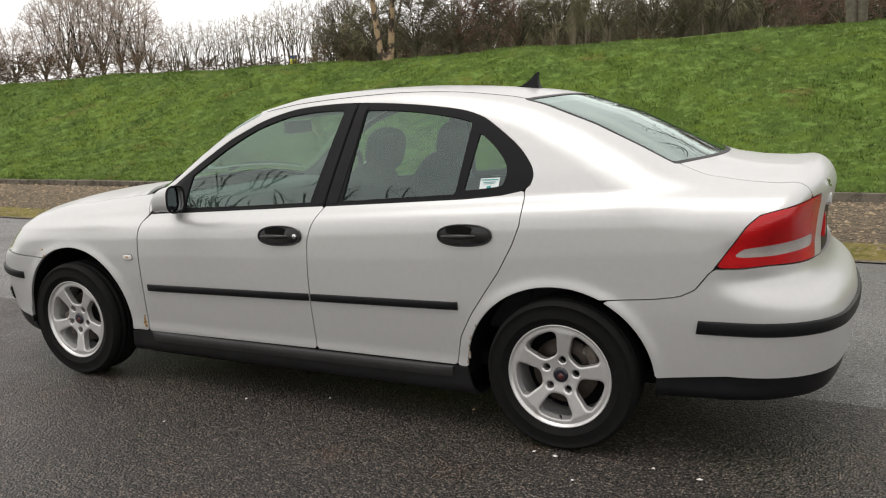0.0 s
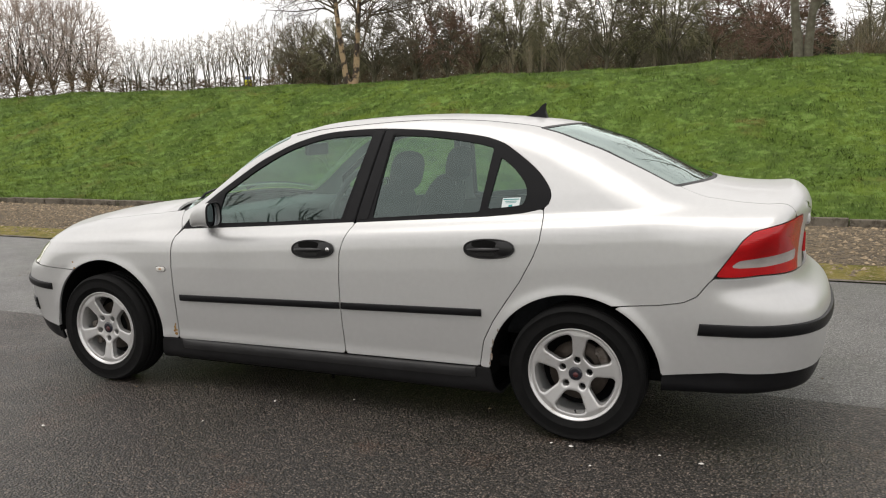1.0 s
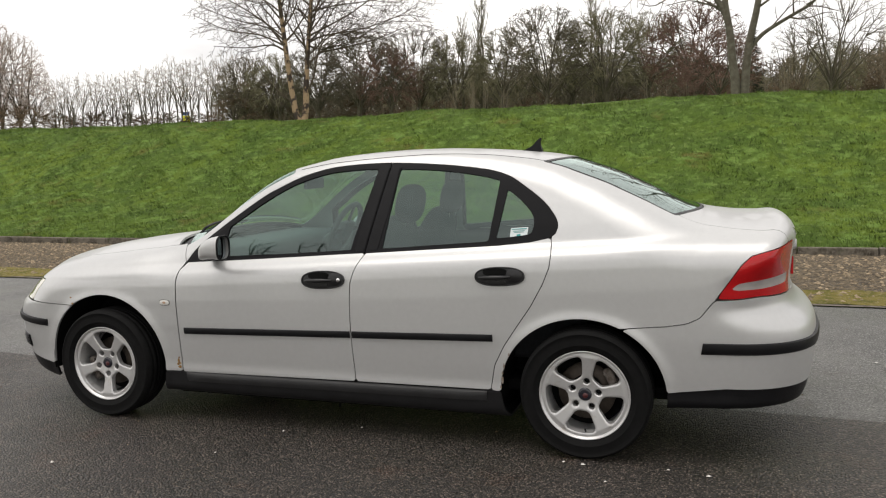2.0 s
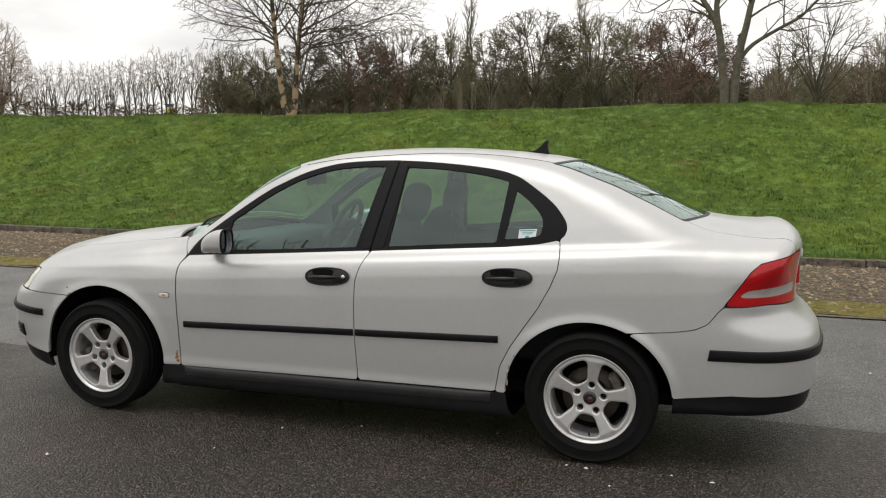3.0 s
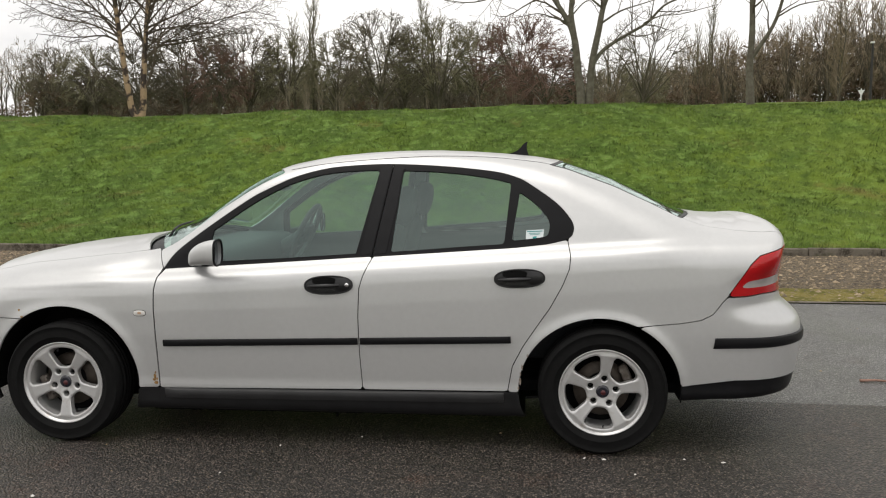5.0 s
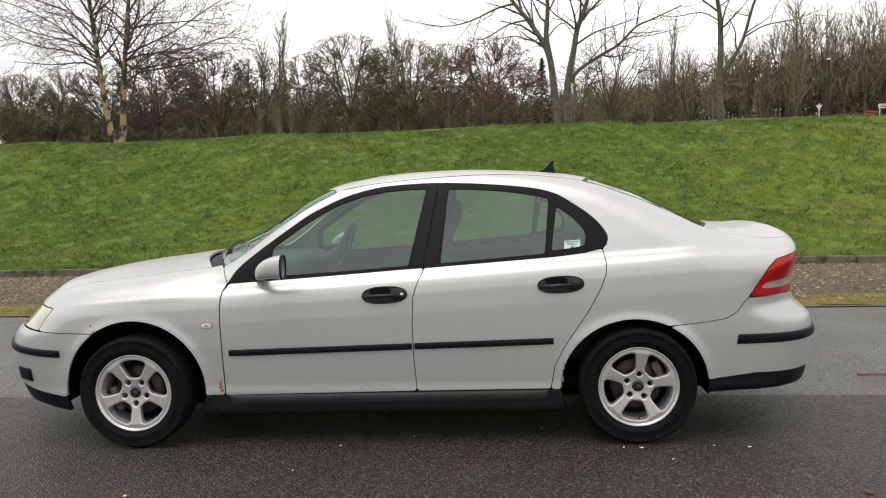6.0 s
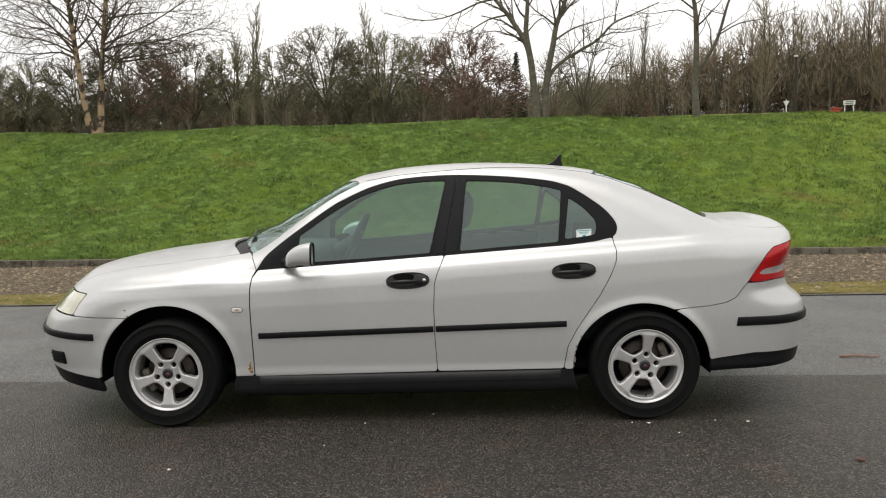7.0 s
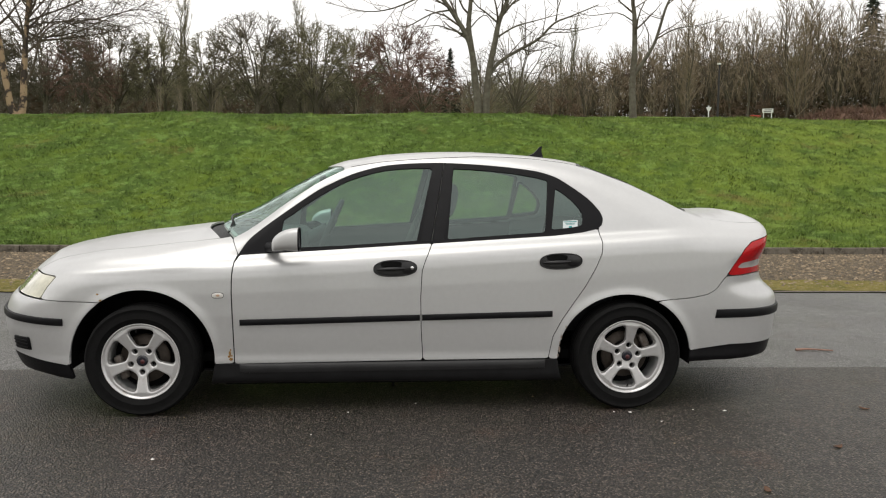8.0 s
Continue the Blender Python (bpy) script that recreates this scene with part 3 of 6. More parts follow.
def wheel(at, turn, out):
    """A five-spoke alloy wheel. turn: the angle of one spoke; out: -1 near side, 1 far side."""
    base = new("wheel")
    base.parent = car
    base.matrix_basis = Matrix.Translation(at) @ pose(0, 0, 0, 0, 0, 0 if out < 0 else 180)
    base["label"] = "five-spoke alloy wheel with black tyre"
    half = [(0.2055, -0.080), (0.212, -0.089), (0.235, -0.0985), (0.2355, -0.0995), (0.238, -0.0985), (0.262, -0.1005), (0.284, -0.0965), (0.2845, -0.0975), (0.287, -0.0955), (0.294, -0.089),
            (0.2995, -0.078), (0.3022, -0.066), (0.3028, -0.052), (0.296, -0.0505), (0.296, -0.0425), (0.3032, -0.041), (0.3036, -0.016), (0.296, -0.015), (0.296, -0.006), (0.3038, -0.005)]
    prof = half + [(r, -h) for r, h in half[::-1]]
    v, f = lathe(prof, 96, closed=True)
    link("tyre", mesh_of("tyre", v, f, RUBBER), base, "black road tyre")
    # rim face
    nr, na = 46, 220
    rr, aa = np.linspace(0.026, 0.1965, nr), np.linspace(0, 2 * math.pi, na + 1)
    R, A = np.meshgrid(rr, aa, indexing="ij")
    px, pz = R * np.cos(A), R * np.sin(A)
    dep = -np.interp(R, [0, 0.035, 0.07, 0.12, 0.175, 0.188, 0.1965], [0.060, 0.061, 0.066, 0.073, 0.080, 0.0785, 0.078])
    solid = np.minimum(R - 0.077, 0.179 - R)
    for k in range(5):
        ang = radians(turn + 72 * k)
        al, ac = px * math.cos(ang) + pz * math.sin(ang), np.abs(-px * math.sin(ang) + pz * math.cos(ang))
        spoke = np.where(al > 0, ac - (0.0205 + 0.125 * np.clip(al - 0.075, 0, 0.2)), 1)
        h = np.clip(0.028 - np.abs(solid - spoke), 0, None) / 0.028
        solid = np.minimum(solid, spoke) - h * h * 0.028 * 0.25
        bolt = 0.0148 - np.hypot(px - 0.063 * math.cos(ang), pz - 0.063 * math.sin(ang))
        solid = np.maximum(solid, bolt)
    edge = np.clip(-solid, 0, 0.006)
    dep = dep + 0.004 * (1 - edge / 0.006) ** 2
    P = np.stack([px, dep, pz], -1).reshape(-1, 3)
    n = na + 1
    q2 = (np.arange(nr - 1)[:, None] * n + np.arange(na)[None]).ravel()
    quads = np.stack([q2, q2 + n, q2 + n + 1, q2 + 1], 1)
    Pc, _, faces = clip(P, P * 0, quads, solid.ravel())
    verts = list(Pc)
    count = {}
    for fc in faces:
        for a, b in zip(fc, fc[1:] + fc[:1]):
            k = (min(a, b), max(a, b))
            count[k] = None if k in count else (a, b)
    polys = list(faces)
    for e in count.values():
        if e:
            a, b = e
            c = len(verts)
            inn = np.array([0.965, 1, 0.965])
            verts += [Pc[a], Pc[b], Pc[b] * inn + (0, 0.030, 0), Pc[a] * inn + (0, 0.030, 0)]
            polys.append((c, c + 3, c + 2, c + 1))
    rim = link("rim", mesh_of("rim", verts, polys, ALLOY), base, "silver five-spoke alloy rim")
    v, f = lathe([(0.1955, -0.0775), (0.199, -0.0825), (0.2035, -0.089), (0.2075, -0.0895), (0.2085, -0.086), (0.2075, -0.080), (0.196, -0.074), (0.186, -0.045), (0.178, 0.02), (0.178, 0.08)], 96)
    link("rim_barrel", mesh_of("rim_barrel", v, f, ALLOY), rim, "alloy rim lip and barrel")
    v, f = lathe([(0.0, -0.066), (0.020, -0.0668), (0.028, -0.0655), (0.031, -0.061), (0.031, -0.04)], 32)
    cap = link("centre_cap", mesh_of("centre_cap", v, f, CAP), base, "dark blue centre cap with red mark")
    v, f = lathe([(0.0, -0.0678), (0.012, -0.0676), (0.0125, -0.065)], 16)
    link("cap_mark", mesh_of("cap_mark", v, f, CAP_RED), cap, "red round mark", Matrix.Translation((0.002, 0, -0.005)))
    for k in range(5):
        a = radians(turn + 72 * k)
        v, f = lathe([(0.0, -0.036), (0.0075, -0.036), (0.0085, -0.033), (0.0085, -0.01)], 6)
        link("wheel_bolt", mesh_of("wheel_bolt", v, f, TRIM_BLACK, smooth=False), base, "", Matrix.Translation((0.063 * math.cos(a), 0, 0.063 * math.sin(a))))
    v, f = lathe([(0.06, 0.0), (0.132, 0.0), (0.134, 0.004), (0.134, 0.02), (0.06, 0.02)], 48)
    link("brake_disc", mesh_of("brake_disc", v, f, DISC), base, "worn steel brake disc")
    v, f = lathe([(0.0, -0.01), (0.075, -0.005), (0.085, 0.02)], 32)
    link("hub", mesh_of("hub", v, f, UNDER), base, "dark hub")
    v, f = lathe([(0.0, 0.06), (0.178, 0.06)], 32)
    link("back_plate", mesh_of("back_plate", v, f, UNDER), base, "dark back plate")
    ca = radians(25 if at[0] > 0 else 200)
    cal = part("brake_caliper", box(0.045, 0.05, 0.135, (0.132, -0.003, 0), 0.016, 3, Matrix.Rotation(-ca, 4, "Y")), CALIPER, base, "grey metal caliper", smooth=True)
    for dz in (-0.045, 0.045):
        part("slide_pin", sweep([Matrix.Rotation(-ca, 4, "Y") @ Vector((0.118, y_, dz)) for y_ in (-0.034, 0.02)], 0.008, 10), CALIPER, cal, "caliper pin", smooth=True)
    va = radians(turn - 180 + 8)
    part("valve", sweep([(0.172 * math.cos(va), -0.070, 0.172 * math.sin(va)), (0.160 * math.cos(va), -0.082, 0.160 * math.sin(va))], 0.0045, 8), TRIM_BLACK, base, "black valve cap")


for sy in (-1, 1):
    wheel((-1.3375, sy * 0.755, 0.3035), 270, sy)
    wheel((1.3375, sy * 0.752, 0.3035), 83, sy)


def strip(name, path, h, d, material, parent, label, taper=0.0):
    """A rounded rubbing strip along skin points (place, outward normal)."""
    bm = bmesh.new()
    rings = []
    sec = [(-0.5, -0.004), (-0.5, 0.35), (-0.40, 0.85), (-0.1, 1.0), (0.25, 1.0), (0.44, 0.8), (0.5, 0.35), (0.5, -0.004)]
    n = len(path)
    for i, (p, nn) in enumerate(path):
        t = (path[min(i + 1, n - 1)][0] - path[max(i - 1, 0)][0]).normalized()
        up = t.cross(nn).normalized()
        up = up if up.z > 0 else -up
        e = min(i, n - 1 - i)
        s = (0.45, 0.85)[e] if e < 2 else 1.0
        sh = taper if i == 0 else taper * 0.4 if i == 1 else 0
        rings.append([bm.verts.new(p + up * (a * h) + nn * (b * d * (s if b > 0 else 1)) + t * (sh * (0.5 + a))) for a, b in sec])
    for a, b in zip(rings, rings[1:]):
        for k in range(len(sec) - 1):
            bm.faces.new((a[k], a[k + 1], b[k + 1], b[k]))
    bm.faces.new(rings[0])
    bm.faces.new(rings[-1][::-1])
    bmesh.ops.recalc_face_normals(bm, faces=bm.faces[:])
    return part(name, bm, material, parent, label, smooth=True)


def flip(path):
    return [(Vector((p.x, -p.y, p.z)), Vector((n.x, -n.y, n.z))) for p, n in path]


def around(z, a0, a1, cx, k=40):
    """Skin points round an end of the car at height z(a)."""
    out = []
    for a in np.linspace(a0, a1, k):
        zz = z(a)
        p = on_form(np.array([[cx, 0.0, zz]]), np.array([[math.sin(a), -math.cos(a), 0.0]]), 2.0)
        out.append((Vector(p[0]), Vector(normal_at(p)[0])))
    return out


zst = lambda x: 0.508 + 0.0228 * (x + 0.812)
for sd in "nf":
    pf = [side_point(x, zst(x)) for x in np.linspace(-0.815, 0.166, 30)]
    pr = [side_point(x, zst(x)) for x in np.linspace(0.178, 0.905, 24)]
    fl = (lambda p: p) if sd == "n" else flip
    strip("rubbing_strip", fl(pf), 0.034, 0.013, PLASTIC, doors[sd][0], "black rubbing strip")
    strip("rubbing_strip", fl(pr), 0.034, 0.013, PLASTIC, doors[sd][1], "black rubbing strip")
for sd in "nf":
    sp = [side_point(x, 0.257 + 0.006 * x) for x in np.linspace(-0.82, 0.87, 40)]
    strip("sill_skirt", sp if sd == "n" else flip(sp), 0.050, 0.024, SKIRT, car, "dark grey raised sill skirt")
cr = 1.0
a_end = math.atan2(1.853 - cr, 0.82)
strip("bumper_strip", around(lambda a: 0.540 + 0.010 * min(1, (a - a_end) / 0.5), a_end, math.pi - a_end, cr, 70), 0.050, 0.014, PLASTIC, rear_bumper, "black bumper strip", 0.008)
a_f = math.atan2(1.765 - 1.0, 0.82)
pf = around(lambda a: 0.514 + 0.028 * min(1, max(0, -a - a_f) / 0.4), -a_f, -math.pi + a_f, -1.0, 70)
strip("bumper_strip", pf, 0.040, 0.014, PLASTIC, front_bumper, "black bumper strip")


def patch(name, outline, depth, material, parent, label, sd="n", dome=0.0, rings=4, lift=0.0):
    """A small raised plate with a rounded outline in x, z, laid on the near side's skin."""
    bm = bmesh.new()
    cx, cz = (sum(c) / len(outline) for c in zip(*outline))
    s = -1 if sd == "n" else 1
    prev = None
    for k in range(rings + 2):
        f = 1.0 if k < 2 else 1 - (k - 1) / (rings + 0.0)
        ring = []
        for x, z in outline:
            X, Z = cx + (x - cx) * f, cz + (z - cz) * f
            p, n = side_point(X, Z)
            p = p + n * (lift - 0.003 if k == 0 else lift + depth + dome * (1 - f * f))
            ring.append(bm.verts.new((p.x, p.y * -s, p.z)))
        if prev:
            for i in range(len(ring)):
                j = (i + 1) % len(ring)
                try:
                    bm.faces.new((prev[i], prev[j], ring[j], ring[i]))
                except ValueError:
                    pass
        prev = ring
        if f <= 0.001:
            break
    bmesh.ops.remove_doubles(bm, verts=bm.verts[:], dist=0.0004)
    bmesh.ops.recalc_face_normals(bm, faces=bm.faces[:])
    return part(name, bm, material, parent, label, smooth=True)


def ellipse(cx, cz, rx, rz, n=40, p=2.4, tilt=0.0):
    out = []
    for k in range(n):
        a = 2 * math.pi * k / n
        ca, sa = math.cos(a), math.sin(a)
        u, v = rx * math.copysign(abs(ca) ** (2 / p), ca), rz * math.copysign(abs(sa) ** (2 / p), sa)
        out.append((cx + u * math.cos(tilt) - v * math.sin(tilt), cz + u * math.sin(tilt) + v * math.cos(tilt)))
    return out


def handle(cx, cz, door, sd, lock):
    """A black oval pull handle: dished plate with a grip bar."""
    s = 1 if sd == "n" else -1
    h = patch("door_handle", ellipse(cx, cz, 0.119, 0.044, 48, 2.4, 0.035), 0.006, HANDLE, door, "black oval door handle", sd, dome=0.002)
    pt = []
    for k in range(15):
        u = k / 14
        x = cx - 0.098 + 0.150 * u
        p, n = side_point(x, cz - 0.003 + 0.006 * (u - 0.5))
        p = p + n * (0.010 + 0.020 * math.sin(math.pi * min(1, u * 1.05)) ** 0.6)
        pt.append((p.x, p.y * s, p.z))
    rimp = []
    for ex, ez in ellipse(cx, cz, 0.116, 0.041, 48, 2.4, 0.035):
        p, n = side_point(ex, ez)
        p = p + n * 0.007
        rimp.append((p.x, p.y * s, p.z))
    part("handle_rim", sweep(rimp, 0.0042, 6, True), HANDLE, h, "raised black rim", smooth=True)
    g1 = sweep(pt, lambda u: 0.006 + 0.005 * math.sin(math.pi * u), 10)
    part("grip", g1, HANDLE, h, "black pull grip", smooth=True)
    # no hollow here: the recess's shade is a flat black patch
    patch("recess", ellipse(cx - 0.022, cz + 0.020, 0.058, 0.017, 28, 3.2), 0.0085, UNDER, h, "flat black patch for the finger recess shade", sd)
    patch("boss", ellipse(cx + 0.072, cz + 0.004, 0.040, 0.033, 28, 2.4), 0.009, HANDLE, h, "raised end of the handle", sd, dome=0.007)
    patch("lower_rib", ellipse(cx - 0.016, cz - 0.024, 0.046, 0.007, 20, 3), 0.012, HANDLE, h, "glossy lower rib", sd)
    if lock:
        p, n = side_point(cx + 0.092, cz + 0.004)
        v, f = lathe([(0.0, -0.006), (0.0085, -0.006), (0.0105, -0.003), (0.0105, 0.008)], 20)
        link("lock", mesh_of("lock", v, f, STEEL), h, "small metal keyhole", Matrix.Translation((p.x, (p.y - 0.017) * s, p.z)) @ (Matrix.Identity(4) if s > 0 else pose(0, 0, 0, 0, 0, 180)))


for sd in "nf":
    handle(0.030, 0.804, doors[sd][0], sd, True)
    handle(0.946, 0.842, doors[sd][1], sd, False)
    rp = patch("indicator_repeater", ellipse(-0.928, 0.659, 0.030, 0.0135, 28, 3.2), 0.004, REPEATER, car, "small clear side repeater", sd, dome=0.003)
    patch("bulb", ellipse(-0.926, 0.660, 0.010, 0.006, 16), 0.0078, mat("amber_bulb", (0.50, 0.34, 0.22), rough=0.3, var=0.1), rp, "amber bulb", sd)
    patch("repeater_rim", ellipse(-0.928, 0.659, 0.0325, 0.016, 28, 3.2), 0.0015, TRIM_BLACK, rp, "dark rubber rim", sd)
# rust and chips on the near side
blob = lambda cx, cz, rx, rz, sdn: [(cx + rx * (1 + 0.35 * noise.noise((math.cos(a) * 1.7 + sdn, math.sin(a) * 1.7, sdn))) * math.cos(a),
                                     cz + rz * (1 + 0.35 * noise.noise((math.cos(a) * 1.7, math.sin(a) * 1.7 + sdn, 3))) * math.sin(a)) for a in [2 * math.pi * k / 24 for k in range(24)]]
for k, (bx, bz, rx, rz) in enumerate([(-0.872, 0.337, 0.007, 0.012), (-0.876, 0.318, 0.009, 0.007), (-0.866, 0.303, 0.010, 0.008), (-0.868, 0.355, 0.004, 0.005), (-0.862, 0.322, 0.004, 0.006)]):
    patch("rust_spot", blob(bx, bz, rx, rz, k * 3.1), 0.0012, RUST, car, "brown rust blister")
for k, (bx, bz, rx, rz) in enumerate([(0.949, 0.345, 0.005, 0.018), (0.958, 0.415, 0.004, 0.014), (0.984, 0.473, 0.004, 0.008), (0.941, 0.312, 0.004, 0.008), (0.950, 0.380, 0.003, 0.009)]):
    patch("paint_chip", blob(bx, bz, rx, rz, 20 + k * 2.3), 0.0010, CHIP, car, "scraped paint with rust")
for k, (bx, bz) in enumerate([(-1.56, 0.668), (-1.545, 0.635)]):
    patch("paint_chip", blob(bx, bz, 0.007, 0.005, 40 + k), 0.001, RUST, car, "small stone chip")

# sticker on the quarter window, with unreadable lines as bars
gl = patch("sticker", [(0.975, 1.016), (1.057, 1.021), (1.061, 1.065), (0.977, 1.060)], 0.0, STICKER, doors["n"][1], "white and teal window sticker", lift=-0.004)
for k, (x0, x1, z0, z1) in enumerate([(0.981, 1.055, 1.0525, 1.056), (0.990, 1.044, 1.044, 1.046), (0.994, 1.040, 1.0385, 1.040), (1.008, 1.026, 1.021, 1.030)]):
    patch("sticker_bar", [(x0, z0), (x1, z0 + 0.003), (x1, z1 + 0.003), (x0, z1)], 0.0008, TEAL, gl, "teal bar", lift=-0.003)


def door_mirror(sd, door, dx=0.0):
    s = -1 if sd == "n" else 1
    bm = bmesh.new()
    nu, nv = 28, 20
    rows = []
    for i in range(nu + 1):
        u = i / nu * math.pi * 0.5
        rows.append([])
        for j in range(nv * 2):
            a = math.pi * j / nv
            ca, sa = math.cos(a), math.sin(a)
            w, h = 0.057, 0.062
            yy, zz = w * math.copysign(abs(ca) ** 0.66, ca), h * math.copysign(abs(sa) ** 0.66, sa)
            k = math.sin(u) ** 0.40
            x = dx - 0.478 - 0.145 * math.cos(u) ** 0.9
            f = math.cos(u) ** 0.9
            rows[-1].append(bm.verts.new((x, s * (0.912 + yy * k - 0.020 * f), 0.972 + zz * k * (1 - 0.18 * f) - 0.036 * f ** 3)))
    for r0, r1 in zip(rows, rows[1:]):
        for j in range(nv * 2):
            l = (j + 1) % (nv * 2)
            try:
                bm.faces.new((r0[j], r0[l], r1[l], r1[j]))
            except ValueError:
                pass
    bmesh.ops.remove_doubles(bm, verts=bm.verts[:], dist=0.0005)
    bmesh.ops.recalc_face_normals(bm, faces=bm.faces[:])
    ob = part("door_mirror", bm, PAINT, door, "silver door mirror with black arm", smooth=True)
    ring = [(dx - 0.478, s * (0.912 + 0.056 * math.copysign(abs(math.cos(a)) ** 0.66, math.cos(a))), 0.972 + 0.061 * math.copysign(abs(math.sin(a)) ** 0.66, math.sin(a))) for a in np.linspace(0, 2 * math.pi, 40, endpoint=False)]
    part("mirror_rim", sweep(ring, 0.0050, 6, True), TRIM_BLACK, ob, "black rim", smooth=True)
    bm = bmesh.new()
    bm.faces.new([bm.verts.new((x - 0.014 + s * 0.10 * (y - 0.912 * s), 0.912 * s + (y - 0.912 * s) * 0.94, 0.972 + (z - 0.972) * 0.95)) for x, y, z in ring])
    part("mirror_glass", bm, MIRROR, ob, "mirror glass")
    arm = sweep([(-0.66, s * 0.735, 0.914), (-0.61, s * 0.805, 0.916), (dx - 0.56, s * 0.88, 0.926)], lambda u: 0.030 - 0.006 * u, 12)
    part("mirror_arm", arm, PLASTIC, ob, "black mirror arm", smooth=True)


for sd in "nf":
    door_mirror(sd, doors[sd][0], 0.0 if sd == "n" else 0.05)

# roof seams
for s in (-1, 1):
    pts = []
    for x in np.linspace(-0.22, 1.10, 40):
        u = (x + 0.27) / 1.37
        p = on_form(np.array([[x, s * (0.515 - 0.03 * u * u), 1.05]]), np.array([[0.0, 0.0, 1.0]]))
        pts.append(Vector(p[0]) + Vector((0, 0, -0.0006)))
    part("roof_seam", sweep(pts, 0.0019, 6), UNDER, car, "dark roof joint", smooth=True)

# roof aerial: a swept fin
bm = bmesh.new()
fin = [(0.868, 0.000), (0.900, 0.010), (0.928, 0.026), (0.948, 0.046), (0.964, 0.068), (0.980, 0.080), (0.986, 0.078), (0.981, 0.058), (0.982, 0.036), (0.994, 0.000)]
roof_z = lambda x: float(CENTRE(x)) - 0.004
L, Rr = [], []
for x, h in fin:
    th_ = 0.020 * (1 - h / 0.085) ** 0.8 + 0.0022
    L.append(bm.verts.new((x, -th_, roof_z(x) + h)))
    Rr.append(bm.verts.new((x, th_, roof_z(x) + h)))
bm.faces.new(L)
bm.faces.new(Rr[::-1])
for k in range(len(fin)):
    j = (k + 1) % len(fin)
    bm.faces.new((L[j], L[k], Rr[k], Rr[j]))
bmesh.ops.recalc_face_normals(bm, faces=bm.faces[:])
part("roof_aerial", bm, PLASTIC, car, "black shark-fin aerial", smooth=True)

# wipers, boot badge, number plate, grille bars, fog openings, exhaust
scr = lambda x, y: float(CENTRE(x) - CROWN(x) * (abs(y) / 0.55) ** 2.2)
for y0, y1, x1 in ((-0.52, 0.05, -0.97), (0.08, 0.60, -0.93)):
    pts = [(-1.03 + 0.10 * (y0 / 0.6) ** 2 + 0.03, y0, scr(-0.98, y0) - 0.02)]
    for k in range(1, 8):
        u = k / 7
        x, y = -1.02 + 0.12 * ((y0 + (y1 - y0) * u) / 0.6) ** 2 + 0.05, y0 + (y1 - y0) * u
        pts.append((x, y, scr(x, y) + 0.008))
    w = part("wiper", sweep(pts, lambda u: 0.008 - 0.003 * u, 6), TRIM_BLACK, car, "black windscreen wiper", smooth=True)
bp, bn = on_form(np.array([[2.0, 0, 0.99]]), np.array([[0.55, -0.83, 0.06]]) / np.linalg.norm([0.55, -0.83, 0.06])), None
badge_c = Vector(bp[0])
badge_n = Vector(normal_at(bp)[0])
bm = bmesh.new()
tq = badge_n.to_track_quat("Z", "Y").to_matrix().to_4x4()
for dx, dy, sx, sy_ in ((-0.022, 0.006, 0.012, 0.03), (0.0, 0.0, 0.01, 0.028), (0.02, 0.006, 0.014, 0.012), (0.02, -0.012, 0.014, 0.01)):
    bmesh.ops.create_cube(bm, size=1, matrix=Matrix.Translation(badge_c) @ tq @ Matrix.Translation((dx, dy, 0.002)) @ Matrix.Diagonal((sx, sy_, 0.005, 1)))
part("boot_badge", bm, STEEL, car, "small chrome badge bars")
part("number_plate", box(0.012, 0.52, 0.11, (2.222, 0, 0.835), 0.003), mat("plate_yellow", (0.7, 0.55, 0.05), rough=0.4, var=0.1), car, "yellow number plate")
for s in (-1, 1):
    part("boot_reflector", box(0.014, 0.10, 0.085, (2.236, s * 0.345, 0.86), 0.004), RED_LENS, car, "small red reflector on the boot panel")
part("boot_grip", box(0.035, 0.70, 0.05, (2.243, 0, 0.955), 0.014, 3), PAINT, car, "silver grip bar over the number plate", smooth=True)
for k in range(4):
    part("grille_bar", sweep([p + n * 0.002 for p, n in around(lambda a: 0.672 + 0.018 * k, -math.pi / 2 + 0.28, -math.pi / 2 - 0.28, -1.0, 20)], 0.004, 6), STEEL, car, "thin chrome grille bar")
for s in (-1, 1):
    p = on_form(np.array([[-1.3, 0, 0.385]]), np.array([[-0.71, s * 0.704, 0.0]]) / np.linalg.norm([0.71, 0.704]))
    n = Vector(normal_at(p)[0])
    m = Matrix.Translation(Vector(p[0]) + n * -0.004) @ n.to_track_quat("Z", "Y").to_matrix().to_4x4()
    fo = part("fog_lamp_opening", box(0.135, 0.075, 0.02, bevel=0.009, m=m), TRIM_BLACK, front_bumper, "black fog lamp opening", smooth=True)
    for k in range(3):
        part("slat", box(0.12, 0.006, 0.03, (0, -0.02 + 0.02 * k, 0), m=m), PLASTIC, fo, "black slat")


# cabin
def pad(at, rx, ry, rz, p, material_turn=None):
    """A rounded cushion."""
    bm = bmesh.new()
    bmesh.ops.create_uvsphere(bm, u_segments=28, v_segments=18, radius=1.0)
    sg = lambda v: math.copysign(abs(v) ** (2 / p), v)
    for v in bm.verts:
        h = math.hypot(v.co.x, v.co.y)
        c, s_ = (v.co.x / h, v.co.y / h) if h > 1e-6 else (0, 0)
        v.co = Vector((rx * sg(c) * sg(h), ry * sg(s_) * sg(h), rz * sg(v.co.z)))
    if material_turn:
        bm.transform(material_turn)
    bm.transform(Matrix.Translation(at))
    return bm


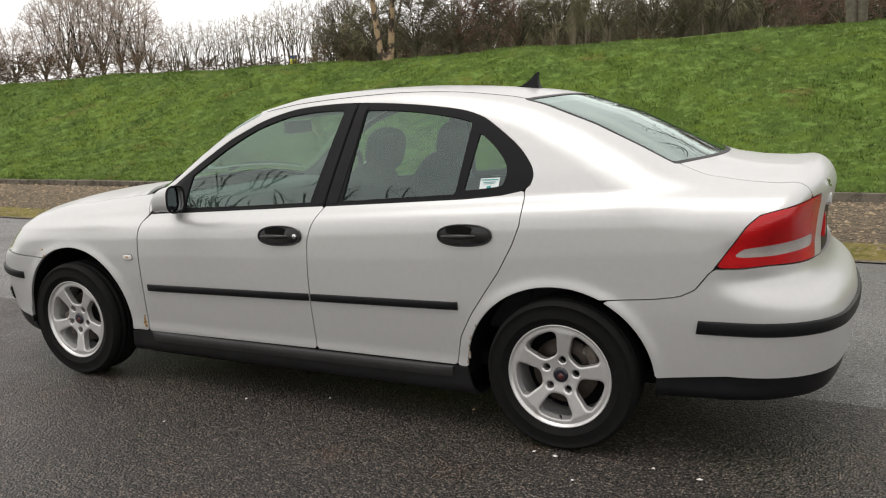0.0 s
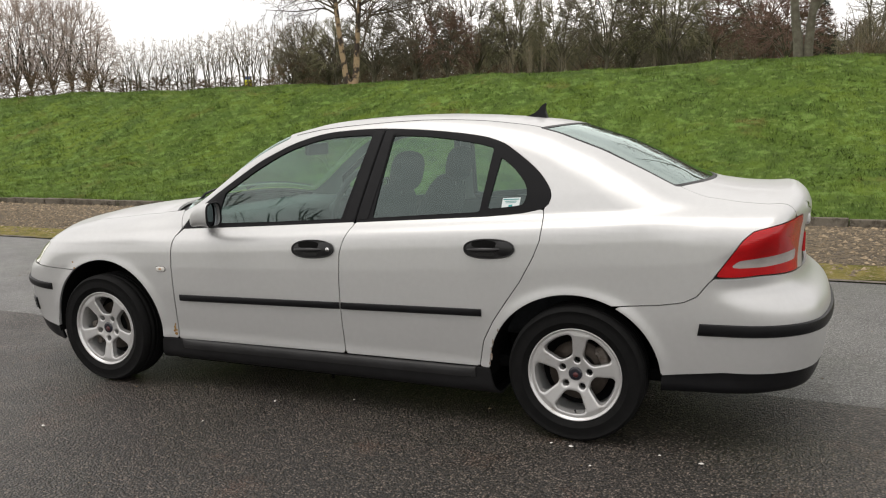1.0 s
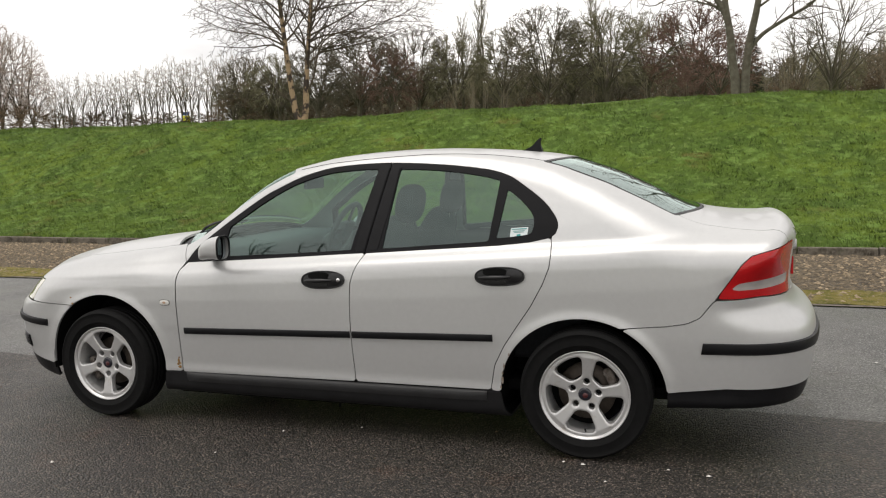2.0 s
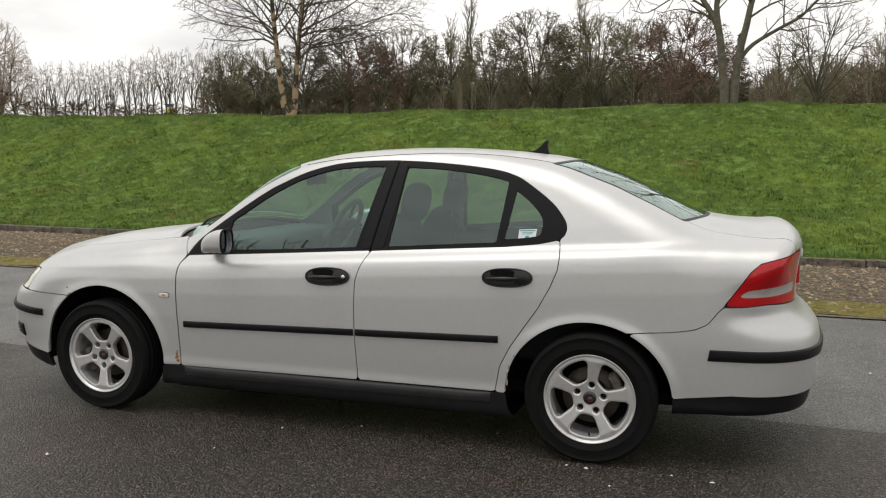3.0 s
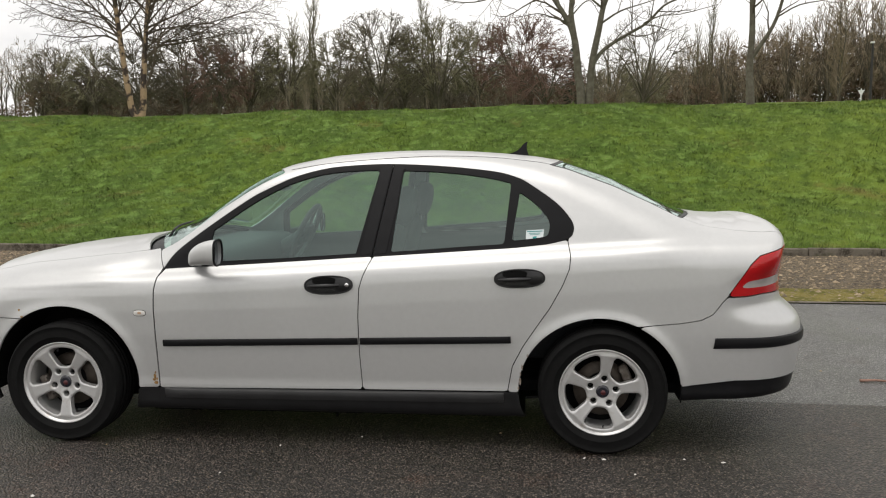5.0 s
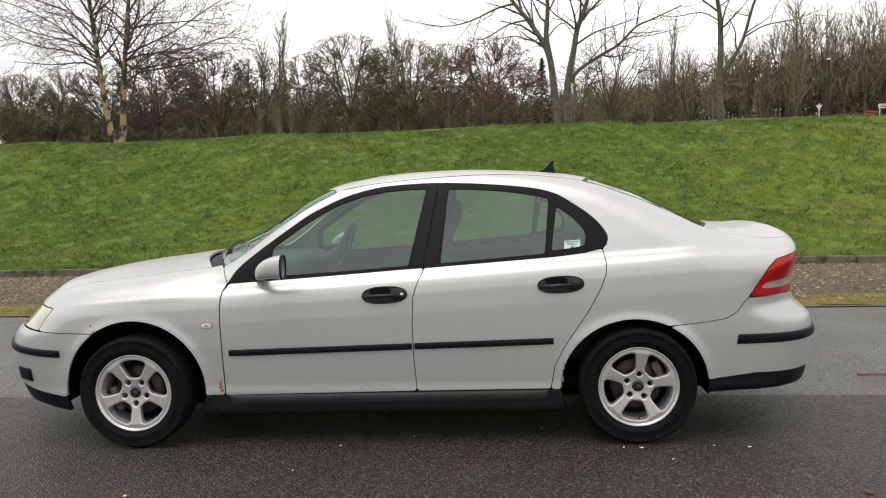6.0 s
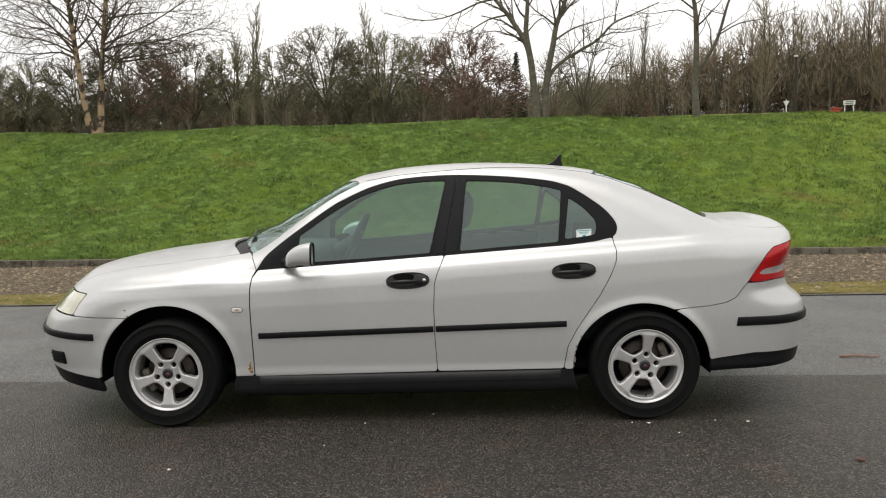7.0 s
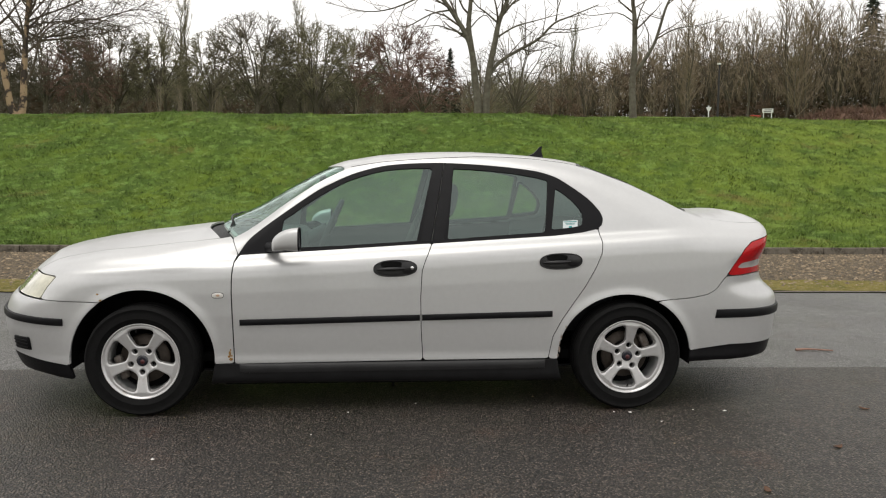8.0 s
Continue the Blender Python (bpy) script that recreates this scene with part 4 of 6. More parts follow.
def seat(x, y, rear=False):
    w = 0.50
    s_ = part("seat", box(0.50, w, 0.20, (x - 0.28, y, 0.52), 0.06, 3), CLOTH, car, "dark grey cloth seat", smooth=True)
    bm = pad((0, 0, 0.27), 0.085, w / 2, 0.36, 3.6)
    for v in bm.verts:
        if v.co.z > 0.35:
            v.co.y *= 1.0 - 0.9 * (v.co.z - 0.35)
    bm.transform(Matrix.Translation((x, y, 0.50)) @ Matrix.Rotation(radians(20), 4, "Y"))
    part("backrest", bm, CLOTH, s_, "dark cloth backrest", smooth=True)
    hx = x + 0.265
    part("headrest", pad((hx, y, 1.158), 0.058, 0.142, 0.105, 2.7, Matrix.Rotation(radians(12), 4, "Y")), CLOTH, s_, "padded headrest", smooth=True)
    for dy in (-0.06, 0.06):
        part("headrest_post", sweep([(hx - 0.012, y + dy, 1.02), (hx, y + dy, 1.13)], 0.006, 8), STEEL, s_)


seat(0.08, -0.37)
seat(0.08, 0.37)
bench = part("rear_bench", box(0.52, 1.24, 0.2, (0.92, 0, 0.50), 0.06, 3), CLOTH, car, "dark grey rear bench", smooth=True)
bm = box(0.15, 1.24, 0.58, (0, 0, 0.27), 0.06, 3, Matrix.Translation((1.18, 0, 0.48)) @ Matrix.Rotation(radians(24), 4, "Y"))
part("backrest", bm, CLOTH, bench, "dark bench backrest", smooth=True)
for y in (-0.36, 0.36):
    part("headrest", pad((1.39, y, 1.055), 0.048, 0.13, 0.075, 2.7), CLOTH, bench, "padded headrest", smooth=True)
part("parcel_shelf", box(0.42, 1.16, 0.03, (1.60, 0, 0.985), 0.01), LINING, car, "dark parcel shelf")
bm = box(0.42, 1.34, 0.22, (-0.76, 0, 0.83), 0.08, 3)
dash = part("dashboard", bm, DASH, car, "dark grey dashboard", smooth=True)
part("cowl_pad", box(0.34, 1.26, 0.05, (-0.92, 0, 0.895), 0.02), DASH, dash, "dashboard top", smooth=True)
wm = Matrix.Translation((-0.40, 0.37, 0.945)) @ Matrix.Rotation(radians(-65), 4, "Y")
sw = part("steering_wheel", sweep([wm @ Vector((0.185 * math.cos(a), 0.185 * math.sin(a), 0)) for a in np.linspace(0, 2 * math.pi, 36, endpoint=False)], 0.018, 8, True), DASH, car, "grey steering wheel", smooth=True)
part("hub_pad", box(0.13, 0.15, 0.05, bevel=0.02, m=wm), DASH, sw, "airbag pad", smooth=True)
for a in (0, math.pi, -math.pi / 2):
    part("spoke", box(0.12, 0.03, 0.015, (0.11, 0, 0), 0.005, m=wm @ Matrix.Rotation(a + math.pi / 2, 4, "Z")), PLASTIC, sw, "wheel spoke")
part("steering_column", sweep([(-0.42, 0.37, 0.93), (-0.65, 0.37, 0.80)], 0.045, 10), DASH, sw, "column", smooth=True)
part("interior_mirror", box(0.03, 0.23, 0.07, (-0.42, 0.0, 1.265), 0.015, 2), PLASTIC, car, "black interior mirror", smooth=True)
part("centre_console", box(0.9, 0.22, 0.25, (-0.15, 0, 0.5), 0.04), DASH, car, "dark centre console", smooth=True)


# ---- ground ----
def grid_mesh(name, xs, ys, zf, material):
    X, Y = np.meshgrid(xs, ys, indexing="ij")
    V = np.stack([X, Y, zf(X, Y)], -1).reshape(-1, 3)
    n = len(ys)
    F = [(i * n + j, (i + 1) * n + j, (i + 1) * n + j + 1, i * n + j + 1) for i in range(len(xs) - 1) for j in range(n - 1)]
    return mesh_of(name, V, F, material)


def fast_mesh(name, V, tris, material, smooth=False):
    """A mesh of many triangles from arrays."""
    me = bpy.data.meshes.new(name)
    V, tris = np.asarray(V, np.float32), np.asarray(tris, np.int32)
    me.vertices.add(len(V))
    me.vertices.foreach_set("co", V.ravel())
    me.loops.add(tris.size)
    me.loops.foreach_set("vertex_index", tris.ravel())
    me.polygons.add(len(tris))
    me.polygons.foreach_set("loop_start", np.arange(0, tris.size, 3, dtype=np.int32))
    me.polygons.foreach_set("use_smooth", np.full(len(tris), smooth))
    me.update(calc_edges=True)
    me.materials.append(material)
    return me


SKEW = 0.034
EDGE_Y, KERB_Y = 3.40, 6.68


def surface(name, layers, rough, bump, bscale, fine=(1, 1), spec=0.5, rough2=None, rscale=0.6, coarse=None):
    """Material with several noise layers: (scale, low, high, colour at the high end)."""
    m = bpy.data.materials.new(name)
    m.use_nodes = True
    nt = m.node_tree
    b = nt.nodes["Principled BSDF"]
    b.inputs["Specular IOR Level"].default_value = spec
    b.inputs["Roughness"].default_value = rough
    co = nt.nodes.new("ShaderNodeNewGeometry")
    last = None
    for sc, lo, hi, col in layers:
        if last is None:
            rgb = nt.nodes.new("ShaderNodeRGB")
            rgb.outputs[0].default_value = (*col, 1)
            last = rgb.outputs[0]
            continue
        n = node(nt, "ShaderNodeTexNoise", Scale=sc, Detail=4.0, Roughness=0.6)
        nt.links.new(co.outputs["Position"], n.inputs["Vector"])
        mr = node(nt, "ShaderNodeMapRange", From_Min=lo, From_Max=hi)
        nt.links.new(n.outputs["Fac"], mr.inputs["Value"])
        mx = nt.nodes.new("ShaderNodeMixRGB")
        nt.links.new(mr.outputs["Result"], mx.inputs["Fac"])
        nt.links.new(last, mx.inputs["Color1"])
        mx.inputs["Color2"].default_value = (*col, 1)
        last = mx.outputs["Color"]
    nt.links.new(last, b.inputs["Base Color"])
    if rough2 is not None:
        n = node(nt, "ShaderNodeTexNoise", Scale=rscale, Detail=5.0, Roughness=0.65)
        nt.links.new(co.outputs["Position"], n.inputs["Vector"])
        mr = node(nt, "ShaderNodeMapRange", From_Min=0.38, From_Max=0.62, To_Min=rough, To_Max=rough2)
        nt.links.new(n.outputs["Fac"], mr.inputs["Value"])
        nt.links.new(mr.outputs["Result"], b.inputs["Roughness"])
    if bump:
        n = node(nt, "ShaderNodeTexNoise", Scale=bscale, Detail=6.0, Roughness=0.78)
        nt.links.new(co.outputs["Position"], n.inputs["Vector"])
        bp = node(nt, "ShaderNodeBump", Strength=bump, Distance=0.02)
        nt.links.new(n.outputs["Fac"], bp.inputs["Height"])
        nt.links.new(bp.outputs["Normal"], b.inputs["Normal"])
    return m


GRASS_COLS = [(0, 0, 0, (0.076, 0.128, 0.014)), (0.30, 0.45, 0.62, (0.112, 0.168, 0.016)), (1.1, 0.45, 0.62, (0.060, 0.108, 0.013)), (0.8, 0.60, 0.72, (0.130, 0.125, 0.028)),
              (4.2, 0.50, 0.62, (0.056, 0.096, 0.011)), (3.4, 0.53, 0.66, (0.130, 0.215, 0.040)), (9.0, 0.56, 0.68, (0.150, 0.220, 0.050))]
GRASS = surface("rough_grass", GRASS_COLS, 0.85, 0.8, 30, spec=0.2)
BLADE = surface("grass_blades", [(s, a, b, tuple(min(1, c * 1.15) for c in col)) for s, a, b, col in GRASS_COLS], 0.7, 0, 1, spec=0.25)


def pale_end(m, x0, x1, amount, color):
    """Lighter, yellower growth along the bank beyond x0."""
    nt = m.node_tree
    b = nt.nodes["Principled BSDF"]
    src = b.inputs["Base Color"].links[0].from_socket
    co = nt.nodes.new("ShaderNodeNewGeometry")
    sep = nt.nodes.new("ShaderNodeSeparateXYZ")
    nt.links.new(co.outputs["Position"], sep.inputs[0])
    along = node(nt, "ShaderNodeMapRange", From_Min=x0, From_Max=x1, To_Max=amount)
    nt.links.new(sep.outputs["X"], along.inputs["Value"])
    no = node(nt, "ShaderNodeTexNoise", Scale=1.7, Detail=4.0)
    nt.links.new(co.outputs["Position"], no.inputs["Vector"])
    patchy = node(nt, "ShaderNodeMapRange", From_Min=0.35, From_Max=0.6)
    nt.links.new(no.outputs["Fac"], patchy.inputs["Value"])
    mul = node(nt, "ShaderNodeMath")
    mul.operation = "MULTIPLY"
    nt.links.new(along.outputs["Result"], mul.inputs[0])
    nt.links.new(patchy.outputs["Result"], mul.inputs[1])
    mx = nt.nodes.new("ShaderNodeMixRGB")
    mx.inputs["Color2"].default_value = (*color, 1)
    nt.links.new(mul.outputs[0], mx.inputs["Fac"])
    nt.links.new(src, mx.inputs["Color1"])
    nt.links.new(mx.outputs["Color"], b.inputs["Base Color"])


for m in (GRASS, BLADE):
    pale_end(m, 3.5, 8.5, 0.55, (0.185, 0.245, 0.030))


def asphalt(name, binder, stone, patch, stain, rough, rough2, size, depth, spec, film):
    """Worn asphalt: stones of many tones in a dark binder, damp in places."""
    m = surface(name, [(0, 0, 0, binder), (1.1, 0.42, 0.66, patch), (2.2, 0.58, 0.74, stain)], rough, 0, 1, spec=spec, rough2=rough2, rscale=0.8)
    nt = m.node_tree
    b = nt.nodes["Principled BSDF"]
    src = b.inputs["Base Color"].links[0].from_socket
    co = nt.nodes.new("ShaderNodeNewGeometry")
    vo = node(nt, "ShaderNodeTexVoronoi", Scale=size)
    nt.links.new(co.outputs["Position"], vo.inputs["Vector"])
    sep = nt.nodes.new("ShaderNodeSeparateColor")
    nt.links.new(vo.outputs["Color"], sep.inputs[0])
    pick = node(nt, "ShaderNodeMapRange", From_Min=0.60, From_Max=1.0, To_Min=0.0, To_Max=1.0)
    nt.links.new(sep.outputs[0], pick.inputs["Value"])
    mx = nt.nodes.new("ShaderNodeMixRGB")
    mx.inputs["Color2"].default_value = (*stone, 1)
    nt.links.new(pick.outputs["Result"], mx.inputs["Fac"])
    nt.links.new(src, mx.inputs["Color1"])
    gap = node(nt, "ShaderNodeMapRange", From_Min=0.35, From_Max=0.62, To_Min=1.0, To_Max=0.12)
    nt.links.new(vo.outputs["Distance"], gap.inputs["Value"])
    mul = nt.nodes.new("ShaderNodeMixRGB")
    mul.blend_type = "MULTIPLY"
    mul.inputs["Fac"].default_value = 1.0
    nt.links.new(mx.outputs["Color"], mul.inputs["Color1"])
    nt.links.new(gap.outputs["Result"], mul.inputs["Color2"])
    nt.links.new(mul.outputs["Color"], b.inputs["Base Color"])
    no = node(nt, "ShaderNodeTexNoise", Scale=size * 0.3, Detail=5.0, Roughness=0.6)
    nt.links.new(co.outputs["Position"], no.inputs["Vector"])
    ht = node(nt, "ShaderNodeMath")
    ht.operation = "SUBTRACT"
    nt.links.new(no.outputs["Fac"], ht.inputs[0])
    nt.links.new(vo.outputs["Distance"], ht.inputs[1])
    bp = node(nt, "ShaderNodeBump", Strength=1.0, Distance=depth)
    nt.links.new(ht.outputs[0], bp.inputs["Height"])
    nt.links.new(bp.outputs["Normal"], b.inputs["Normal"])
    # a film of water, thicker in some places
    damp = node(nt, "ShaderNodeTexNoise", Scale=0.9, Detail=5.0, Roughness=0.7)
    nt.links.new(co.outputs["Position"], damp.inputs["Vector"])
    amount = node(nt, "ShaderNodeMapRange", From_Min=0.40, From_Max=0.62, To_Min=film * 0.35, To_Max=film)
    nt.links.new(damp.outputs["Fac"], amount.inputs["Value"])
    nt.links.new(amount.outputs["Result"], b.inputs["Coat Weight"])
    b.inputs["Coat Roughness"].default_value = 0.32
    bp2 = node(nt, "ShaderNodeBump", Strength=1.0, Distance=depth * 0.55)
    nt.links.new(ht.outputs[0], bp2.inputs["Height"])
    nt.links.new(bp2.outputs["Normal"], b.inputs["Coat Normal"])
    return m


ASPH_DARK = asphalt("dark_wet_asphalt", (0.040, 0.032, 0.026), (0.24, 0.195, 0.160), (0.060, 0.047, 0.038), (0.095, 0.045, 0.027), 0.34, 0.55, 105.0, 0.010, 0.55, 0.12)
ASPH_PALE = asphalt("smooth_wet_asphalt", (0.172, 0.166, 0.159), (0.38, 0.37, 0.35), (0.096, 0.090, 0.085), (0.13, 0.105, 0.085), 0.30, 0.52, 105.0, 0.007, 0.7, 0.25)
GRAVEL = surface("gravel_bed", [(0, 0, 0, (0.16, 0.125, 0.08)), (18, 0.45, 0.6, (0.06, 0.048, 0.035)), (60, 0.55, 0.65, (0.26, 0.23, 0.19))], 0.9, 1.0, 45, spec=0.2)
MOSS = surface("mossy_verge", [(0, 0, 0, (0.22, 0.185, 0.055)), (4, 0.45, 0.6, (0.13, 0.125, 0.03)), (25, 0.52, 0.66, (0.30, 0.25, 0.13)), (70, 0.55, 0.7, (0.08, 0.065, 0.04))], 0.95, 1.0, 60, spec=0.1)
CONCRETE = surface("weathered_concrete", [(0, 0, 0, (0.165, 0.145, 0.115)), (7, 0.45, 0.65, (0.055, 0.046, 0.034)), (40, 0.5, 0.7, (0.19, 0.175, 0.145)), (3, 0.6, 0.72, (0.06, 0.065, 0.03))], 0.9, 0.4, 90, spec=0.2)
PEBBLE = mat("pebbles", (0.29, 0.225, 0.142), rough=0.75, island=0.55, color2=(0.15, 0.112, 0.068), scale=30)
WHITE_STONE = mat("white_stone", (0.72, 0.70, 0.66), rough=0.7, var=0.25, scale=60)

PROFILE = table([(0, 0.11), (6.8, 0.11), (7.25, 0.19), (8.6, 0.48), (10.0, 0.86), (12.0, 1.72), (13.0, 2.14), (13.7, 2.37), (14.4, 2.49), (15.5, 2.57), (18, 2.72), (45, 3.3)], 0.22, 0, 45)


def lumps(x, d):
    """Tussocks of grass, half a metre across."""
    u, v = x + 0.35 * np.sin(d * 2.1 + 0.6 * x), d * 1.5 + 0.35 * np.sin(x * 1.7 - d)
    u, v = u + 0.12 * np.sin(v * 7.3), v + 0.12 * np.sin(u * 8.1)
    return (np.sin(u * 6.1 + 1.9 * np.sin(v * 2.3)) * np.sin(v * 5.3 + 1.7 * np.sin(u * 1.9)) + 0.6 * np.sin(u * 10.7 - v * 4.1 + 2 * np.sin(u * 2.7)) * np.sin(v * 9.1 + u * 3.3)) / 1.6


def land(x, y):
    d = y + SKEW * x
    z = np.where(d < 45, PROFILE(np.clip(d, 0, 45)), 3.3 + (d - 45) * 0.028)
    k = step(7.0, 9.5, d)
    und = 0.030 * np.sin(x * 0.9 + 0.7 * np.sin(d * 0.8)) + 0.022 * np.sin(x * 2.3 + d * 1.7) + 0.035 * np.sin(x * 0.31 + 1.0)
    z = z + k * und * step(60, 20, d) + 0.032 * lumps(x, d) * step(6.9, 7.6, d) * step(17, 15, d)
    z = np.where(d < KERB_Y + 0.1, -0.06, z)
    return z


xs = np.concatenate([np.linspace(-700, -32, 18), np.linspace(-30, 18, 281), np.linspace(22, 700, 18)])
ysg = np.concatenate([np.linspace(-400, 6.0, 12), np.array([6.72, 6.80]), np.linspace(6.9, 20, 120), np.linspace(20.5, 60, 24), np.linspace(65, 900, 22)])
X, Y = np.meshgrid(xs, ysg, indexing="ij")
Yw = np.where((Y > 6) & (Y < 60), Y - SKEW * np.clip(X, -60, 60), Y)
Vg = np.stack([X, Yw, land(X, np.where((Y > 6) & (Y < 60), Y - SKEW * X, Y - SKEW * X))], -1).reshape(-1, 3)
n = len(ysg)
Fg = [(i * n + j, (i + 1) * n + j, (i + 1) * n + j + 1, i * n + j + 1) for i in range(len(xs) - 1) for j in range(n - 1)]
tagged(link("ground", mesh_of("ground", Vg, Fg, GRASS)), "rough green grass bank and field", "ground", kind="structure")


def band(name, y0, y1, z0, z1, material, label, category, x0=-90, x1=90, nx=2, ny=2, wob=0.0):
    xs_, us = np.linspace(x0, x1, nx), np.linspace(0, 1, ny)
    V = [(x, y0 + (y1 - y0) * u - SKEW * x + (wob * (noise.noise((x * 1.1, 3.3, u)) + 0.5 * noise.noise((x * 4.1, 7.3, u))) if 0 < wob and u in (0, 1) else 0), z0 + (z1 - z0) * u) for x in xs_ for u in us]
    F = [(i * ny + j, (i + 1) * ny + j, (i + 1) * ny + j + 1, i * ny + j + 1) for i in range(nx - 1) for j in range(ny - 1)]
    return tagged(link(name, mesh_of(name, V, F, material)), label, category, kind="structure")


JOINT = 0.14
band("road", -14, JOINT, 0, 0, ASPH_DARK, "dark coarse wet asphalt", "road", x0=-40, x1=40, nx=1200, wob=0.022)
band("road_far_lane", JOINT - 0.3, EDGE_Y, -0.004, -0.004, ASPH_PALE, "smoother pale grey wet asphalt", "road")
band("gravel_strip", EDGE_Y + 0.55, KERB_Y, 0.012, 0.058, GRAVEL, "brown gravel strip", "gravel", nx=400, ny=3)
band("mossy_verge", EDGE_Y + 0.05, EDGE_Y + 0.75, 0.008, 0.020, MOSS, "yellowish moss beside the gravel", "moss", nx=700, ny=2, wob=0.16)
band("edging", EDGE_Y, EDGE_Y + 0.055, 0.006, 0.010, CONCRETE, "thin pale concrete edging", "edging", nx=300, ny=2, wob=0.006)


# pebbles of the gravel strip
def pebbles(name, spots, sizes, material, seed):
    rng = np.random.default_rng(seed)
    base = np.array([(0, 0, 1), (0, 0, -0.6), (1, 0, 0.1), (0.3, 0.95, 0), (-0.8, 0.6, 0.1), (-0.8, -0.6, -0.1), (0.3, -0.95, 0.1)], float)
    tri = np.array([(0, 2, 3), (0, 3, 4), (0, 4, 5), (0, 5, 6), (0, 6, 2), (1, 3, 2), (1, 4, 3), (1, 5, 4), (1, 6, 5), (1, 2, 6)])
    k = len(spots)
    a = rng.uniform(0, 2 * math.pi, k)
    sc = sizes[:, None] * np.stack([rng.uniform(0.7, 1.2, k), rng.uniform(0.5, 0.9, k), rng.uniform(0.35, 0.7, k)], 1)
    v = base[None] * sc[:, None, :] * rng.uniform(0.75, 1.25, (k, 7, 1))
    c, s = np.cos(a)[:, None], np.sin(a)[:, None]
    v = np.stack([v[..., 0] * c - v[..., 1] * s, v[..., 0] * s + v[..., 1] * c, v[..., 2]], -1) + spots[:, None, :]
    t = (tri[None] + 7 * np.arange(k)[:, None, None]).reshape(-1, 3)
    return fast_mesh(name, v.reshape(-1, 3), t, material)


rng = np.random.default_rng(5)
K = 24000
px = rng.uniform(-17, 11, K)
u = rng.beta(1.5, 1.0, K)
py = EDGE_Y + 0.2 + (KERB_Y - EDGE_Y - 0.2) * u
spots = np.stack([px, py - SKEW * px, 0.010 + 0.048 * u], 1)
tagged(link("gravel", pebbles("gravel", spots, rng.gamma(3.0, 0.0052, K).clip(0.007, 0.042), PEBBLE, 6)), "loose brown and grey gravel stones", "gravel", kind="stuff")
K = 1500
px, py = rng.uniform(-7, 7, K), rng.uniform(-5, 3.2, K)
tagged(link("grit", pebbles("grit", np.stack([px, py - SKEW * px, np.full(K, 0.001)], 1), rng.gamma(2.0, 0.0018, K).clip(0.0015, 0.009), PEBBLE, 7)), "fine loose grit on the asphalt", "grit", kind="stuff")
for k, (sx, sy_, r) in enumerate([(-0.23, -0.83, 0.011), (0.15, -0.68, 0.011), (1.25, -0.89, 0.009), (1.34, -0.90, 0.012), (1.88, -0.90, 0.010), (1.71, -0.87, 0.007), (1.46, -1.07, 0.008), (-0.40, -1.19, 0.008), (-1.1, -1.5, 0.012), (2.9, 1.3, 0.014)]):
    st = link("loose_stone", pebbles("loose_stone", np.array([[0.0, 0.0, 0.0]]), np.array([r]), WHITE_STONE, 30 + k), m=Matrix.Translation((sx, sy_, 0.003)))
    tagged(st, "small pale stone lying on dark asphalt", "stone", "loose stones")
LEAF = mat("dead_leaf", (0.13, 0.065, 0.035), rough=0.8, var=0.4, scale=50)
for k, (lx, ly, a) in enumerate([(2.2, -1.5, 20), (1.6, -2.0, 80), (2.7, -0.9, 140), (0.2, -2.3, 60), (-0.9, -2.1, 10), (2.45, -1.75, 100)]):
    bm = bmesh.new()
    ring = [bm.verts.new((0.028 * math.cos(t) * (1 + 0.2 * math.sin(3 * t)), 0.014 * math.sin(t), 0.002 + 0.006 * math.cos(t) ** 2)) for t in np.linspace(0, 2 * math.pi, 14, endpoint=False)]
    bm.faces.new(ring)
    g2 = bmesh.ops.extrude_face_region(bm, geom=bm.faces[:])
    bmesh.ops.translate(bm, verts=[v for v in g2["geom"] if isinstance(v, bmesh.types.BMVert)], vec=(0, 0, 0.002))
    tagged(part("fallen_leaf", bm, LEAF, None, m=pose(lx, ly, 0.001, 0, 0, a)), "flat brown wet leaf on asphalt", "leaf", "fallen leaves")
stick = part("stick", sweep([(0, 0, 0.008), (0.09, 0.01, 0.011), (0.2, 0.0, 0.009), (0.27, -0.012, 0.008)], lambda u: 0.009 - 0.004 * u, 7), mat("twig_pink", (0.34, 0.20, 0.15), rough=0.8, var=0.3, scale=40), None, m=pose(3.05, 0.55, -0.003, 0, 0, -6), smooth=True)
tagged(stick, "short bare brown stick on asphalt", "stick")

# kerb of concrete edging stones
kerb = tagged(new("kerb"), "low weathered concrete kerb at the foot of the bank", "kerb", kind="structure")
kmesh = []
for k in range(4):
    bm = box(0.905, 0.10, 0.22, (0, 0, 0), 0.012, 2)
    for v in bm.verts:
        v.co += Vector((noise.noise(v.co * 9 + Vector((k * 5, 0, 0))), noise.noise(v.co * 9 + Vector((0, k * 5, 0))), noise.noise(v.co * 7 + Vector((0, 0, k * 5))))) * 0.008
    me = bpy.data.meshes.new("kerb_stone")
    bm.to_mesh(me)
    bm.free()
    me.materials.append(CONCRETE)
    kmesh.append(me)
for k in range(44):
    x = -25 + 0.915 * k
    ob = link("kerb_stone", kmesh[k % 4], kerb, "", pose(x, KERB_Y + 0.05 - SKEW * x + random.uniform(-0.012, 0.012), 0.045 + random.uniform(-0.010, 0.008), random.uniform(-3, 3), random.uniform(-0.5, 0.5), -1.95 + random.uniform(-0.6, 0.6)))


